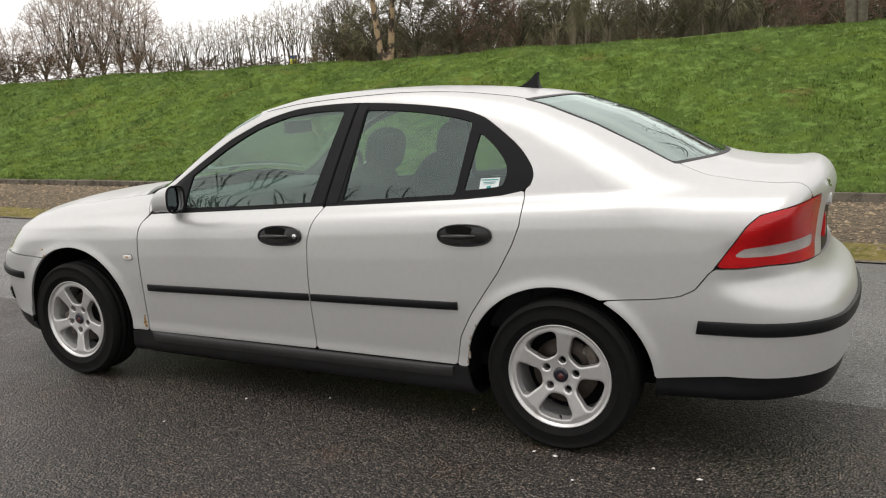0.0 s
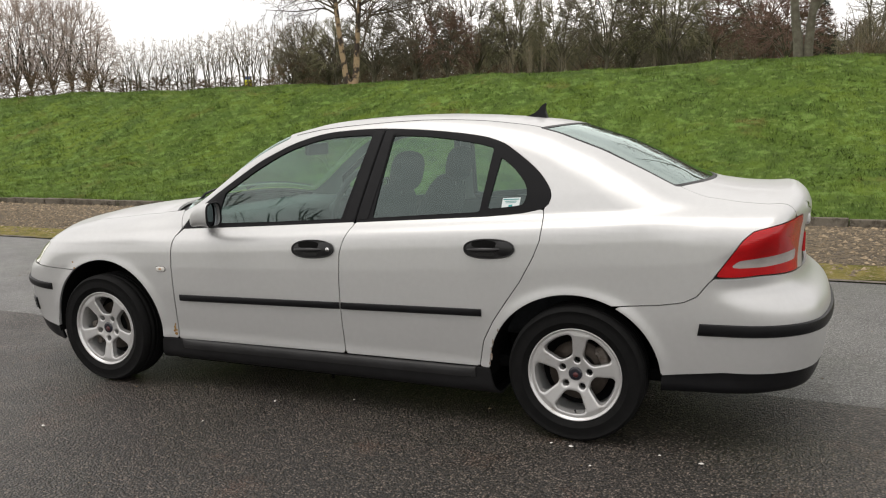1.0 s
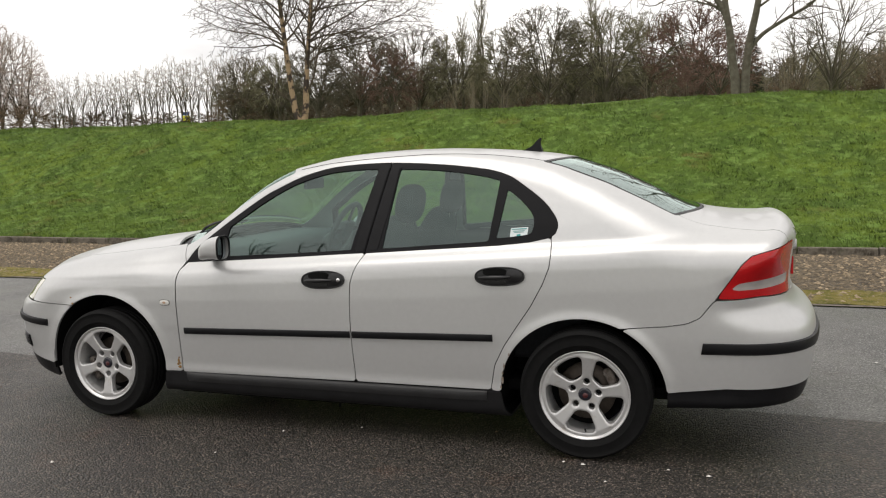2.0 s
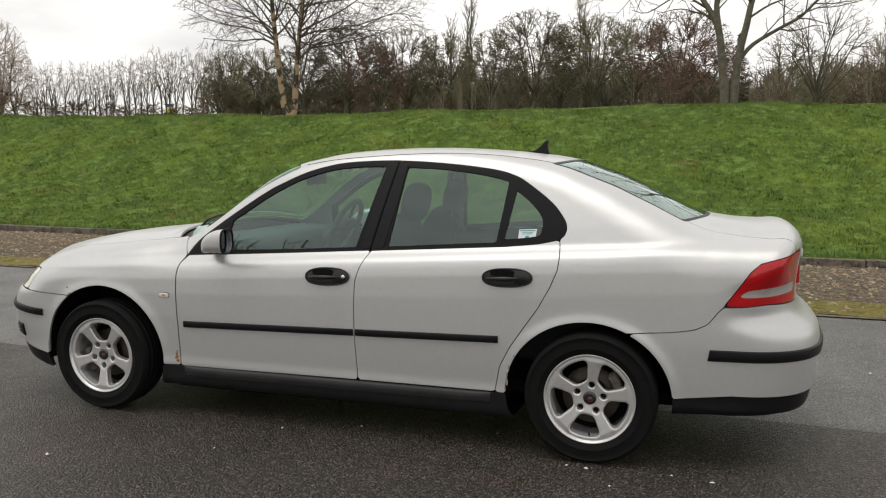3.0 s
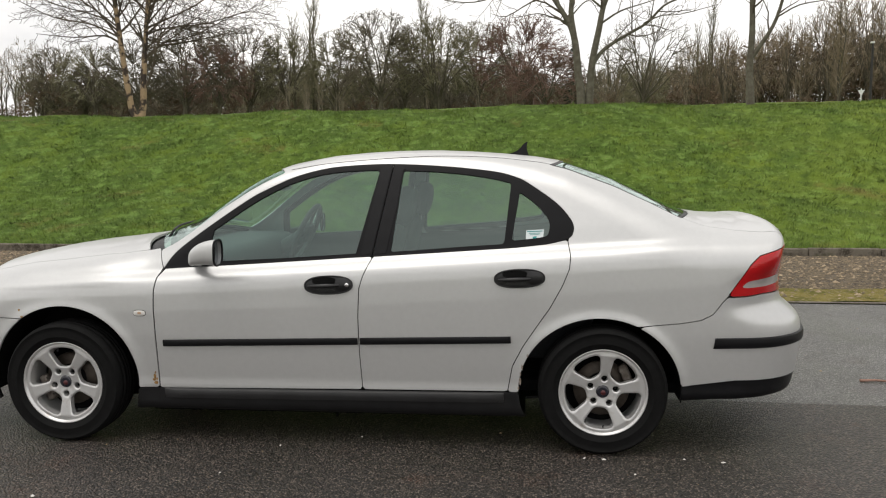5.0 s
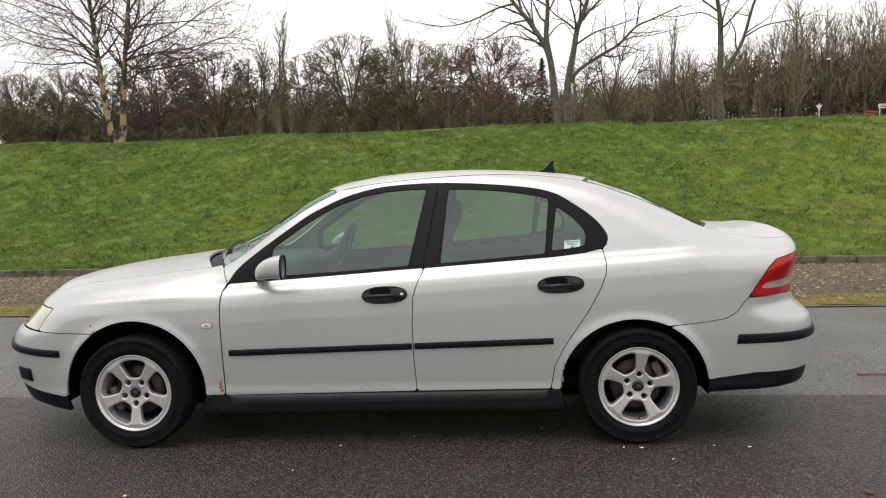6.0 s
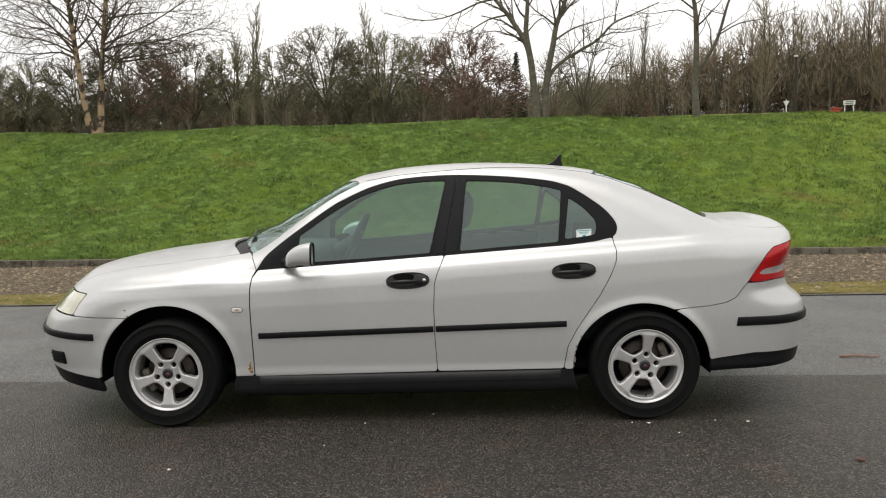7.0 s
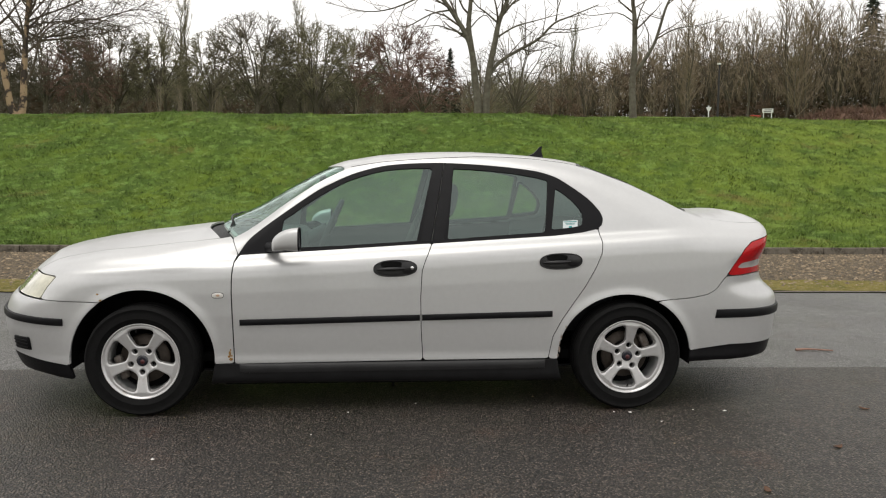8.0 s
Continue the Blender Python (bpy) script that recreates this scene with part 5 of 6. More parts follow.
# grass blades on the bank
def blades(name, k, x0, x1, d0, d1, seed, lo, hi, width):
    rng = np.random.default_rng(seed)
    x, d = rng.uniform(x0, x1, k), rng.uniform(d0, d1, k)
    cl = np.stack([np.floor(x * 9), np.floor(d * 9)], 1)
    hsh = np.modf(np.abs(np.sin(cl[:, 0] * 12.9898 + cl[:, 1] * 78.233) * 43758.5453))[0]
    y = d - SKEW * x
    z = land(x, y)
    a = rng.uniform(0, 2 * math.pi, k)
    tuft = lambda x_, d_: 0.5 * lumps(x_, d_) + 0.5 * lumps(2.3 * x_ + 4, 2.9 * d_)
    tf = tuft(x, d)
    gx, gd = (tuft(x + 0.03, d) - tf) / 0.03, (tuft(x, d + 0.03) - tf) / 0.03
    h = rng.uniform(lo, hi, k) * (0.55 + 0.5 * hsh) * (1.0 + 0.75 * tf)
    lean = rng.uniform(0.2, 1.1, k) * h
    la = rng.normal(0, 0.9, k) + 3.0 * np.sin(x * 1.3 + 1.1 * np.sin(d * 1.9)) - 1.2
    wx, wy = np.cos(a) * width / 2, np.sin(a) * width / 2
    tipx, tipy = x + np.cos(la) * lean, y + np.sin(la) * lean - 0.3 * h
    v = np.stack([np.stack([x - wx, y - wy, z - 0.01], 1), np.stack([x + wx, y + wy, z - 0.01], 1), np.stack([tipx, tipy, z + h], 1)], 1)
    gn = np.cross(v[:, 1] - v[:, 0], v[:, 2] - v[:, 0])
    back = gn @ np.array([0.0, -1.0, 0.25]) < 0
    v[back] = v[back][:, [1, 0, 2]]
    me = fast_mesh(name, v.reshape(-1, 3), np.arange(3 * k).reshape(-1, 3), BLADE, True)
    nm = np.repeat(np.stack([rng.normal(0, 0.25, k) - 0.10 * gx, -0.22 + rng.normal(0, 0.25, k) - 0.10 * gd, np.ones(k)], 1), 3, 0)
    me.normals_split_custom_set_from_vertices((nm / np.linalg.norm(nm, axis=1)[:, None]).astype(np.float32))
    return me


tagged(link("grass", blades("grass", 360000, -27, 14, 6.85, 15.2, 11, 0.028, 0.064, 0.013)), "short uneven green grass blades", "grass", kind="stuff")
tagged(link("grass_tufts", blades("grass_tufts", 9000, -24, 13, 6.72, 7.05, 12, 0.05, 0.13, 0.010)), "longer grass tufts over the kerb", "grass", kind="stuff")


# ---- trees ----
def tube_set(branches):
    V, T = [], []
    off = 0
    for pts, rad, k in branches:
        m = len(pts)
        d = np.gradient(pts, axis=0)
        d /= np.linalg.norm(d, axis=1)[:, None] + 1e-9
        ref = np.array([0.31, 0.17, 0.93]) if abs(d[0, 2]) < 0.8 else np.array([0.9, 0.3, 0.1])
        uu = np.cross(d, ref)
        uu /= np.linalg.norm(uu, axis=1)[:, None] + 1e-9
        vv = np.cross(d, uu)
        an = 2 * math.pi * np.arange(k) / k
        ring = pts[:, None, :] + rad[:, None, None] * (np.cos(an)[None, :, None] * uu[:, None, :] + np.sin(an)[None, :, None] * vv[:, None, :])
        if k == 3 and m == 2:
            V.append(np.vstack([ring[0], pts[1:2]]))
            T.append(np.array([(off, off + 1, off + 3), (off + 1, off + 2, off + 3), (off + 2, off, off + 3)]))
            off += 4
            continue
        V.append(ring.reshape(-1, 3))
        i, j = np.meshgrid(np.arange(m - 1), np.arange(k), indexing="ij")
        a, b = off + i * k + j, off + i * k + (j + 1) % k
        T.append(np.stack([np.stack([a, b, b + k], -1), np.stack([a, b + k, a + k], -1)], 2).reshape(-1, 3))
        off += m * k
    return np.vstack(V), np.vstack(T)


def tree_thing(name, branches, bark, twigs, label, group="", category="tree", thick=2):
    ob = new(name)
    sd = (8, 5, 4, 3, 3)
    parts_ = (("trunk", [b for b in branches if b[0] < thick], bark, True), ("crown", [b for b in branches if b[0] >= thick], twigs, False))
    for pn, br, m, smooth in parts_:
        if br:
            V, T = tube_set([(p, r, sd[l]) for l, p, r in br])
            link(pn, fast_mesh(pn, V, T, m, smooth), ob)
    return tagged(ob, label, category, group)


BARK = mat("grey_brown_bark", (0.13, 0.11, 0.082), rough=0.95, color2=(0.07, 0.064, 0.042), scale=14, bump=0.5, bscale=40)
TWIG = mat("brown_twigs", (0.27, 0.215, 0.145), rough=0.95, var=0.4, scale=1.2)
TWIG_OLIVE = mat("olive_twigs", (0.225, 0.205, 0.125), rough=0.95, var=0.45, scale=1.0)
TWIG_RED = mat("reddish_twigs", (0.19, 0.115, 0.088), rough=0.95, var=0.35, scale=1.0)
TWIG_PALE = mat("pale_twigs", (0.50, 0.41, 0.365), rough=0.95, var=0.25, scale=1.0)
GREEN_BARK = mat("mossy_bark", (0.145, 0.135, 0.10), rough=0.95, color2=(0.085, 0.075, 0.055), scale=9, bump=0.5, bscale=40)
BIRCH = mat("birch_bark", (0.36, 0.255, 0.155), rough=0.85, color2=(0.05, 0.036, 0.028), scale=4.0, bump=0.4, bscale=30, lo=0.46, hi=0.54)
TWIG_BUSH = mat("bush_twigs", (0.17, 0.115, 0.072), rough=0.95, var=0.5, scale=0.9)
TWIG_NEAR = mat("dark_twigs", (0.12, 0.094, 0.07), rough=0.95, var=0.3, scale=3.0)
PALE_BARK = mat("pale_bark", (0.30, 0.26, 0.20), rough=0.9, color2=(0.12, 0.10, 0.075), scale=6)
TWIG_DARK = mat("dark_grey_brown_twigs", (0.165, 0.142, 0.100), rough=0.95, var=0.45, scale=1.0)
TWIG_HEDGE = mat("hedge_twigs", (0.20, 0.12, 0.085), rough=0.95, var=0.5, scale=1.5)
IVY = mat("dark_evergreen", (0.030, 0.040, 0.020), rough=0.9, var=0.5, scale=2.0)

def smooth_path(ctrl, k=3):
    """A rounded line through control points."""
    P = [np.array(p, float) for p in ctrl]
    P = [2 * P[0] - P[1]] + P + [2 * P[-1] - P[-2]]
    out = []
    for i in range(1, len(P) - 2):
        for j in range(k):
            t = j / k
            out.append(0.5 * (2 * P[i] + (P[i + 1] - P[i - 1]) * t + (2 * P[i - 1] - 5 * P[i] + 4 * P[i + 1] - P[i + 2]) * t * t + (3 * P[i] - P[i - 1] - 3 * P[i + 1] + P[i + 2]) * t ** 3))
    return np.array(out + [P[-2]])


def branchwork(seed, limbs, gap, ratio, spread, lift, twig, last=4, sway=0.09, reach=2.2):
    """Limbs are (points in x and z, start radius, end radius, depth sway); side shoots feather out of them, level by level."""
    rng = np.random.default_rng(seed)
    out = []

    def shoots(level, pts, rad, length, low):
        n = max(1, int(round(length * (1 - low) / gap[level])))
        for k in range(n):
            t = low + (1 - low) * (k + rng.uniform(0.1, 0.9)) / n
            s = t * (len(pts) - 1)
            i = min(int(s), len(pts) - 2)
            q = pts[i] + (pts[i + 1] - pts[i]) * (s - i)
            d = pts[i + 1] - pts[i]
            d = d / (np.linalg.norm(d) + 1e-9)
            side = np.cross(d, rng.normal(0, 1, 3) + np.array([0, 1.2 * (-1) ** k, 0]))
            side /= np.linalg.norm(side) + 1e-9
            an = radians(spread + rng.normal(0, 10))
            shoot(level + 1, q, d * math.cos(an) + side * math.sin(an), min(reach, length * ratio * rng.uniform(0.6, 1.15) * (1.15 - 0.6 * t)), max(np.interp(s, np.arange(len(pts)), rad) * 0.5, twig))

    def shoot(level, p, d, length, r):
        m = 5 if level < 3 else 4 if level == 3 else 2
        pts = [p]
        for _ in range(1, m):
            d = d + rng.normal(0, sway, 3) + np.array([0, 0, lift[level] / m])
            d = d / np.linalg.norm(d)
            pts.append(pts[-1] + d * length / (m - 1))
        pts, rad = np.array(pts), np.linspace(r, max(twig, r * 0.3), m)
        out.append((level, pts, rad))
        if level < last:
            shoots(level, pts, rad, length, 0.15)

    for ctrl, r0, r1, deep, low in limbs:
        w = rng.uniform(-1, 1)
        base = ctrl[0]
        P = smooth_path([(x, deep * w * math.hypot(x - base[0], z - base[1]), z) for x, z in ctrl])
        rad = np.linspace(r0, r1, len(P))
        out.append((0 if r0 > 0.06 else 1, P, rad))
        shoots(1, P, rad, float(np.linalg.norm(np.diff(P, axis=0), axis=1).sum()), low)
    return out


# the birch with two stems
rb = np.random.default_rng(77)
limbs = [([(-0.02, -0.15), (-0.18, 0.25), (-0.36, 1.84), (-0.54, 4.0), (-0.75, 6.4), (-0.9, 8.4)], 0.115, 0.02, 0.0, 0.42),
         ([(0.02, -0.15), (0.13, 0.25), (0.19, 1.1), (0.27, 2.0), (0.5, 4.0), (0.85, 6.2), (1.15, 8.8)], 0.12, 0.02, 0.0, 0.42),
         ([(0.17, 0.7), (0.42, 1.25), (0.62, 2.0), (0.95, 2.4), (1.7, 2.6), (2.5, 2.55)], 0.04, 0.008, 0.3, 0.3),
         ([(-0.20, 0.45), (-0.7, 0.9), (-1.25, 1.55), (-1.5, 2.0)], 0.022, 0.006, 0.3, 0.4)]
for pts in ([(-0.40, 2.05), (-0.8, 2.25), (-1.6, 2.2), (-2.6, 2.3)], [(-0.40, 2.2), (-1.1, 2.5), (-2.0, 2.6), (-2.9, 3.0)], [(-0.45, 2.5), (-1.2, 3.05), (-2.0, 3.5), (-3.3, 3.9)], [(-0.50, 3.0), (-1.1, 3.7), (-1.9, 4.4), (-2.8, 4.9)],
            [(-0.45, 2.7), (-0.1, 3.2), (0.1, 3.9), (0.1, 4.7)], [(-0.46, 2.4), (-0.9, 2.75), (-1.9, 3.0), (-2.9, 3.4)], [(-0.55, 3.6), (-1.0, 4.4), (-1.6, 5.2), (-2.2, 5.6)], [(-0.5, 3.2), (-0.9, 3.5), (-1.7, 3.8), (-2.4, 3.9)],
            [(0.32, 2.2), (0.7, 2.1), (1.6, 2.35), (2.5, 2.85), (3.6, 3.4)], [(0.36, 2.5), (0.9, 2.75), (1.7, 3.15), (2.8, 3.9), (3.4, 4.2)], [(0.34, 2.3), (0.8, 2.5), (2.0, 2.7), (3.2, 3.1), (4.0, 3.0)], [(0.42, 3.0), (0.9, 3.6), (1.6, 4.2), (2.4, 4.6)],
            [(0.38, 2.8), (0.05, 3.3), (-0.1, 3.8)], [(0.36, 2.6), (0.75, 3.1), (1.2, 3.8), (1.5, 4.6)], [(0.5, 3.7), (1.0, 4.5), (1.7, 5.1), (2.6, 5.3)], [(0.62, 2.0), (1.3, 2.1), (2.4, 2.35), (3.3, 2.7)], [(0.42, 3.2), (1.1, 3.4), (2.2, 3.6), (3.3, 3.8)]):
    limbs.append((pts, rb.uniform(0.026, 0.036), 0.008, 0.35, 0.18))
bl = branchwork(21, limbs, (0, 0.17, 0.11, 0.10), 0.44, 42, (0, 0.2, 0.25, -0.35, -0.8), 0.0050, sway=0.12, reach=1.6)
birch = tree_thing("birch_tree", bl, BIRCH, TWIG_NEAR, "bare birch with two pale peeling stems", thick=1)
birch.matrix_basis = pose(-10.05, 17.9, 2.66, 0, 0, 24.5)
# spreading tree and leaning tree on the bank top
limbs = [([(-0.10, -0.2), (-0.12, 0.4), (-0.19, 0.9), (-0.28, 1.7), (-0.44, 2.15), (-0.85, 2.8), (-1.3, 3.4), (-1.7, 4.4)], 0.125, 0.03, 0.0, 0.5),
         ([(-0.30, 1.8), (-0.38, 2.4), (-0.33, 3.1), (-0.4, 4.2), (-0.3, 5.2)], 0.08, 0.02, 0.1, 0.3),
         ([(0.09, -0.2), (0.09, 0.4), (0.15, 1.2), (0.30, 1.96), (0.40, 2.5), (0.63, 3.1), (0.9, 4.2), (1.0, 5.4)], 0.11, 0.03, 0.0, 0.5),
         ([(0.06, 0.8), (0.18, 1.15), (0.45, 1.5), (1.0, 1.84), (1.45, 2.1), (1.84, 2.5), (2.3, 2.7), (3.0, 3.0)], 0.062, 0.012, 0.2, 0.3)]
for pts, r in (([(1.35, 2.05), (1.75, 2.2), (2.2, 2.2), (3.0, 2.35)], 0.02), ([(0.36, 2.1), (0.8, 2.35), (1.3, 2.48), (2.0, 2.65)], 0.028), ([(-0.44, 2.15), (-0.8, 2.28), (-1.2, 2.4), (-1.75, 2.33)], 0.026),
               ([(-0.85, 2.78), (-1.35, 2.7), (-2.0, 2.4), (-2.4, 2.5)], 0.026), ([(-1.15, 3.2), (-1.6, 3.1), (-2.3, 2.8), (-3.0, 2.7), (-4.0, 2.9)], 0.032), ([(0.38, 2.45), (0.1, 2.7), (-0.25, 3.0), (-0.5, 3.6)], 0.03),
               ([(-0.36, 2.3), (-0.1, 2.6), (0.1, 2.65), (0.3, 2.35)], 0.018), ([(0.45, 2.6), (0.9, 3.1), (1.6, 3.5), (2.4, 3.6)], 0.03), ([(-0.5, 2.25), (-0.7, 2.7), (-0.75, 3.3), (-0.9, 3.9)], 0.03), ([(1.84, 2.5), (1.95, 3.0), (2.2, 3.4)], 0.016),
               ([(-0.95, 2.9), (-1.2, 3.6), (-1.9, 4.2), (-2.8, 4.4)], 0.03), ([(0.7, 3.3), (1.3, 4.0), (2.2, 4.5)], 0.028)):
    limbs.append((pts, r, 0.007, 0.3, 0.25))
bl = branchwork(34, limbs, (0, 0.26, 0.20, 0.18), 0.38, 46, (0, 0.2, 0.35, 0.3, 0.2), 0.0048, sway=0.15, reach=1.1)
spread = tree_thing("spreading_tree", bl, GREEN_BARK, TWIG_NEAR, "bare spreading tree with forked grey-green trunk")
spread.matrix_basis = pose(2.48, 15.9, 2.52, 0, 0, -5.6)
limbs = [([(0, -0.15), (-0.03, 0.3), (-0.06, 0.9), (-0.03, 1.7), (-0.06, 2.56), (-0.12, 3.05), (-0.1, 4.4), (0.0, 5.8)], 0.105, 0.02, 0.0, 0.45),
         ([(-0.08, 1.05), (0.10, 1.32), (0.27, 1.57), (0.47, 1.97), (0.67, 2.7), (0.83, 3.1), (1.0, 3.9)], 0.062, 0.015, 0.15, 0.35)]
for pts, r in (([(0.50, 2.0), (0.93, 2.2), (1.5, 2.25), (2.1, 2.4)], 0.020), ([(0.75, 2.9), (1.3, 2.98), (2.1, 3.03)], 0.018), ([(-0.05, 2.4), (-0.47, 2.63), (-1.1, 2.57), (-1.6, 2.7)], 0.018), ([(-0.05, 2.75), (0.25, 2.95), (0.5, 3.2)], 0.016),
               ([(0.62, 2.45), (0.3, 2.55), (0.0, 2.75)], 0.013), ([(-0.05, 1.9), (0.15, 2.2), (0.2, 2.5)], 0.010), ([(-0.10, 3.1), (-0.5, 3.5), (-1.1, 3.7)], 0.016), ([(0.7, 2.75), (0.95, 3.2), (1.5, 3.5)], 0.016)):
    limbs.append((pts, r, 0.006, 0.3, 0.25))
bl = branchwork(47, limbs, (0, 0.30, 0.24, 0.22), 0.36, 44, (0, 0.2, 0.3, 0.2, 0.1), 0.0042, sway=0.14, reach=0.9)
lean = tree_thing("young_tree", bl, GREEN_BARK, TWIG_NEAR, "slim bare tree with one leaning limb")
lean.matrix_basis = pose(6.12, 14.7, 2.46, 0, 0, -16)


def dome(seed, mid=3.9, tall=2.9, wide=2.9, fork=1.7, girth=0.17, boughs=120, twigs=10, low=-0.72, fine=3, limbs=17, thick=0.019):
    """A bare tree with a rounded crown: limbs arching up and out of a trunk, boughs to an uneven shell, short fine twigs along them."""
    rng = np.random.default_rng(seed + 300)
    wide = wide * rng.uniform(0.9, 1.1)
    bumps = rng.normal(0, 1, (7, 3))
    bumps /= np.linalg.norm(bumps, axis=1)[:, None]
    rise = rng.uniform(-0.05, 0.06, 7)
    out = []

    def shell(d, r):
        d = d / np.linalg.norm(d)
        r = r * (1 + float((rise * np.clip(bumps @ d, 0, 1) ** 4).sum()))
        return np.array([0, 0, mid]) + d * r * np.array([wide, wide, tall])

    def way(k, n, floor):
        h = floor + (1 - floor) * (k + rng.uniform(0.2, 0.8)) / n
        a = 2.39996 * k + rng.normal(0, 0.2)
        c = math.sqrt(max(0, 1 - h * h))
        return np.array([c * math.cos(a), c * math.sin(a), h])

    def arc(level, p, q, r0, r1, m, rise_):
        t = np.linspace(0, 1, m)[:, None]
        c = p + (q - p) * 0.35 + np.array([0, 0, rise_ * np.linalg.norm(q - p)]) + rng.normal(0, 0.08, 3) * np.linalg.norm(q - p)
        pts = (1 - t) ** 2 * p + 2 * t * (1 - t) * c + t * t * q + rng.normal(0, 0.035, (m, 3)) * np.sin(math.pi * t)
        out.append((level, pts, np.linspace(r0, r1, m)))
        return pts

    top = np.array([rng.normal(0, 0.2), rng.normal(0, 0.2), fork * 1.5])
    trunk = arc(0, np.array([0, 0, 0.0]), top, girth, girth * 0.55, 6, 0.0)
    arms = []
    for k in range(limbs):
        u = 2.6 + 2.4 * rng.uniform(0, 1)
        i = min(int(u), 4)
        arms.append(arc(1, trunk[i] + (trunk[i + 1] - trunk[i]) * (u - i), shell(way(k, limbs, -0.35), 0.70), girth * 0.36, girth * 0.12, 6, 0.10))
    joints = np.vstack([l[2:] for l in arms])
    for k in range(boughs):
        d = way(k, boughs, low)
        q = shell(d, rng.uniform(0.90, 0.97))
        p = joints[np.argmin(np.linalg.norm(joints - shell(d, 0.5), axis=1) + rng.uniform(0, 0.3, len(joints)))]
        b = arc(2, p, q, girth * 0.12, 0.012, 4, 0.05)
        for j in range(twigs):
            u = (1 - 0.8 * rng.uniform(0, 1) ** 1.7) * 3
            i = min(int(u), 2)
            s = b[i] + (b[i + 1] - b[i]) * (u - i)
            e = shell((s - np.array([0, 0, mid])) / np.array([wide, wide, tall]) + rng.normal(0, 0.10, 3), rng.uniform(0.95, 1.0))
            if np.linalg.norm(e - s) > 0.42:
                e = s + (e - s) * 0.42 / np.linalg.norm(e - s)
            e = e + rng.normal(0, 0.05, 3)
            out.append((3, np.array([s, e]), np.array([thick, thick])))
            for _ in range(fine - 1):
                s2 = s + (e - s) * rng.uniform(0.2, 0.9)
                out.append((3, np.array([s2, s2 + (e - s) * 0.35 + rng.normal(0, 0.08, 3)]), np.array([thick, thick]) * 0.75))
    return out


def pole(seed, tall=8.6, girth=0.075, low=0.25, reach=1.0, count=44, steep=0.9, stems=1, fine=7):
    """A drawn-up woodland tree: a straight stem with short steep side branches."""
    rng = np.random.default_rng(seed + 900)
    out = []
    for k in range(stems):
        foot = np.array([0.45 * k, 0.25 * k, 0.0])
        h = tall * (1 - 0.10 * k)
        t = np.linspace(0, 1, 8)[:, None]
        P = foot + np.array([rng.normal(0, 0.35), rng.normal(0, 0.35), h]) * t + rng.normal(0, 0.05, (8, 3)) * np.sin(math.pi * t)
        out.append((1, P, np.linspace(girth, 0.012, 8)))
        for j in range(count):
            u = low + (1 - low) * (j + rng.uniform(0, 1)) / count
            s = u * 7
            i = min(int(s), 6)
            q = P[i] + (P[i + 1] - P[i]) * (s - i)
            a = rng.uniform(0, 6.28)
            ln = reach * (1.0 - 0.45 * u) * rng.uniform(0.35, 1.5)
            d = np.array([math.cos(a), math.sin(a), steep * rng.uniform(0.7, 1.4)])
            d = d / np.linalg.norm(d) * ln
            b = np.array([q, q + d * 0.5, q + d + np.array([0, 0, 0.18 * ln])])
            out.append((2, b, np.array([0.020, 0.013, 0.007])))
            for _ in range(fine):
                v = rng.uniform(0.15, 1.0) * 2
                w = min(int(v), 1)
                s2 = b[w] + (b[w + 1] - b[w]) * (v - w)
                out.append((3, np.array([s2, s2 + d * 0.30 + rng.normal(0, 0.17, 3) + np.array([0, 0, 0.14])]), np.array([0.012, 0.012])))
    return out


def spruce(seed):
    """A conifer: whorls of drooping boughs, each hung with short dense shoots."""
    rng = np.random.default_rng(seed)
    out = [(0, np.array([(0, 0, 0), (0.03, 0, 4.5), (0, 0, 9.0)], float), np.array([0.13, 0.08, 0.012]))]
    for k in range(150):
        z = 1.2 + 7.6 * (k + rng.uniform(0, 1)) / 150
        ln = (9.15 - z) * 0.29 * rng.uniform(0.75, 1.15)
        a = 2.4 * k + rng.normal(0, 0.3)
        d = np.array([math.cos(a), math.sin(a), 0.0])
        b = np.array([(0, 0, z), d * ln * 0.55 + (0, 0, z - 0.12 * ln), d * ln + (0, 0, z - 0.16 * ln)])
        out.append((2, b, np.array([0.024, 0.016, 0.008])))
        for _ in range(16):
            v = rng.uniform(0.1, 1.0) * 2
            w = min(int(v), 1)
            s = b[w] + (b[w + 1] - b[w]) * (v - w)
            out.append((3, np.array([s, s + d * 0.18 * ln + rng.normal(0, 0.19, 3) * np.array([1, 1, 0.5]) - np.array([0, 0, 0.13])]), np.array([0.045, 0.045])))
    return out


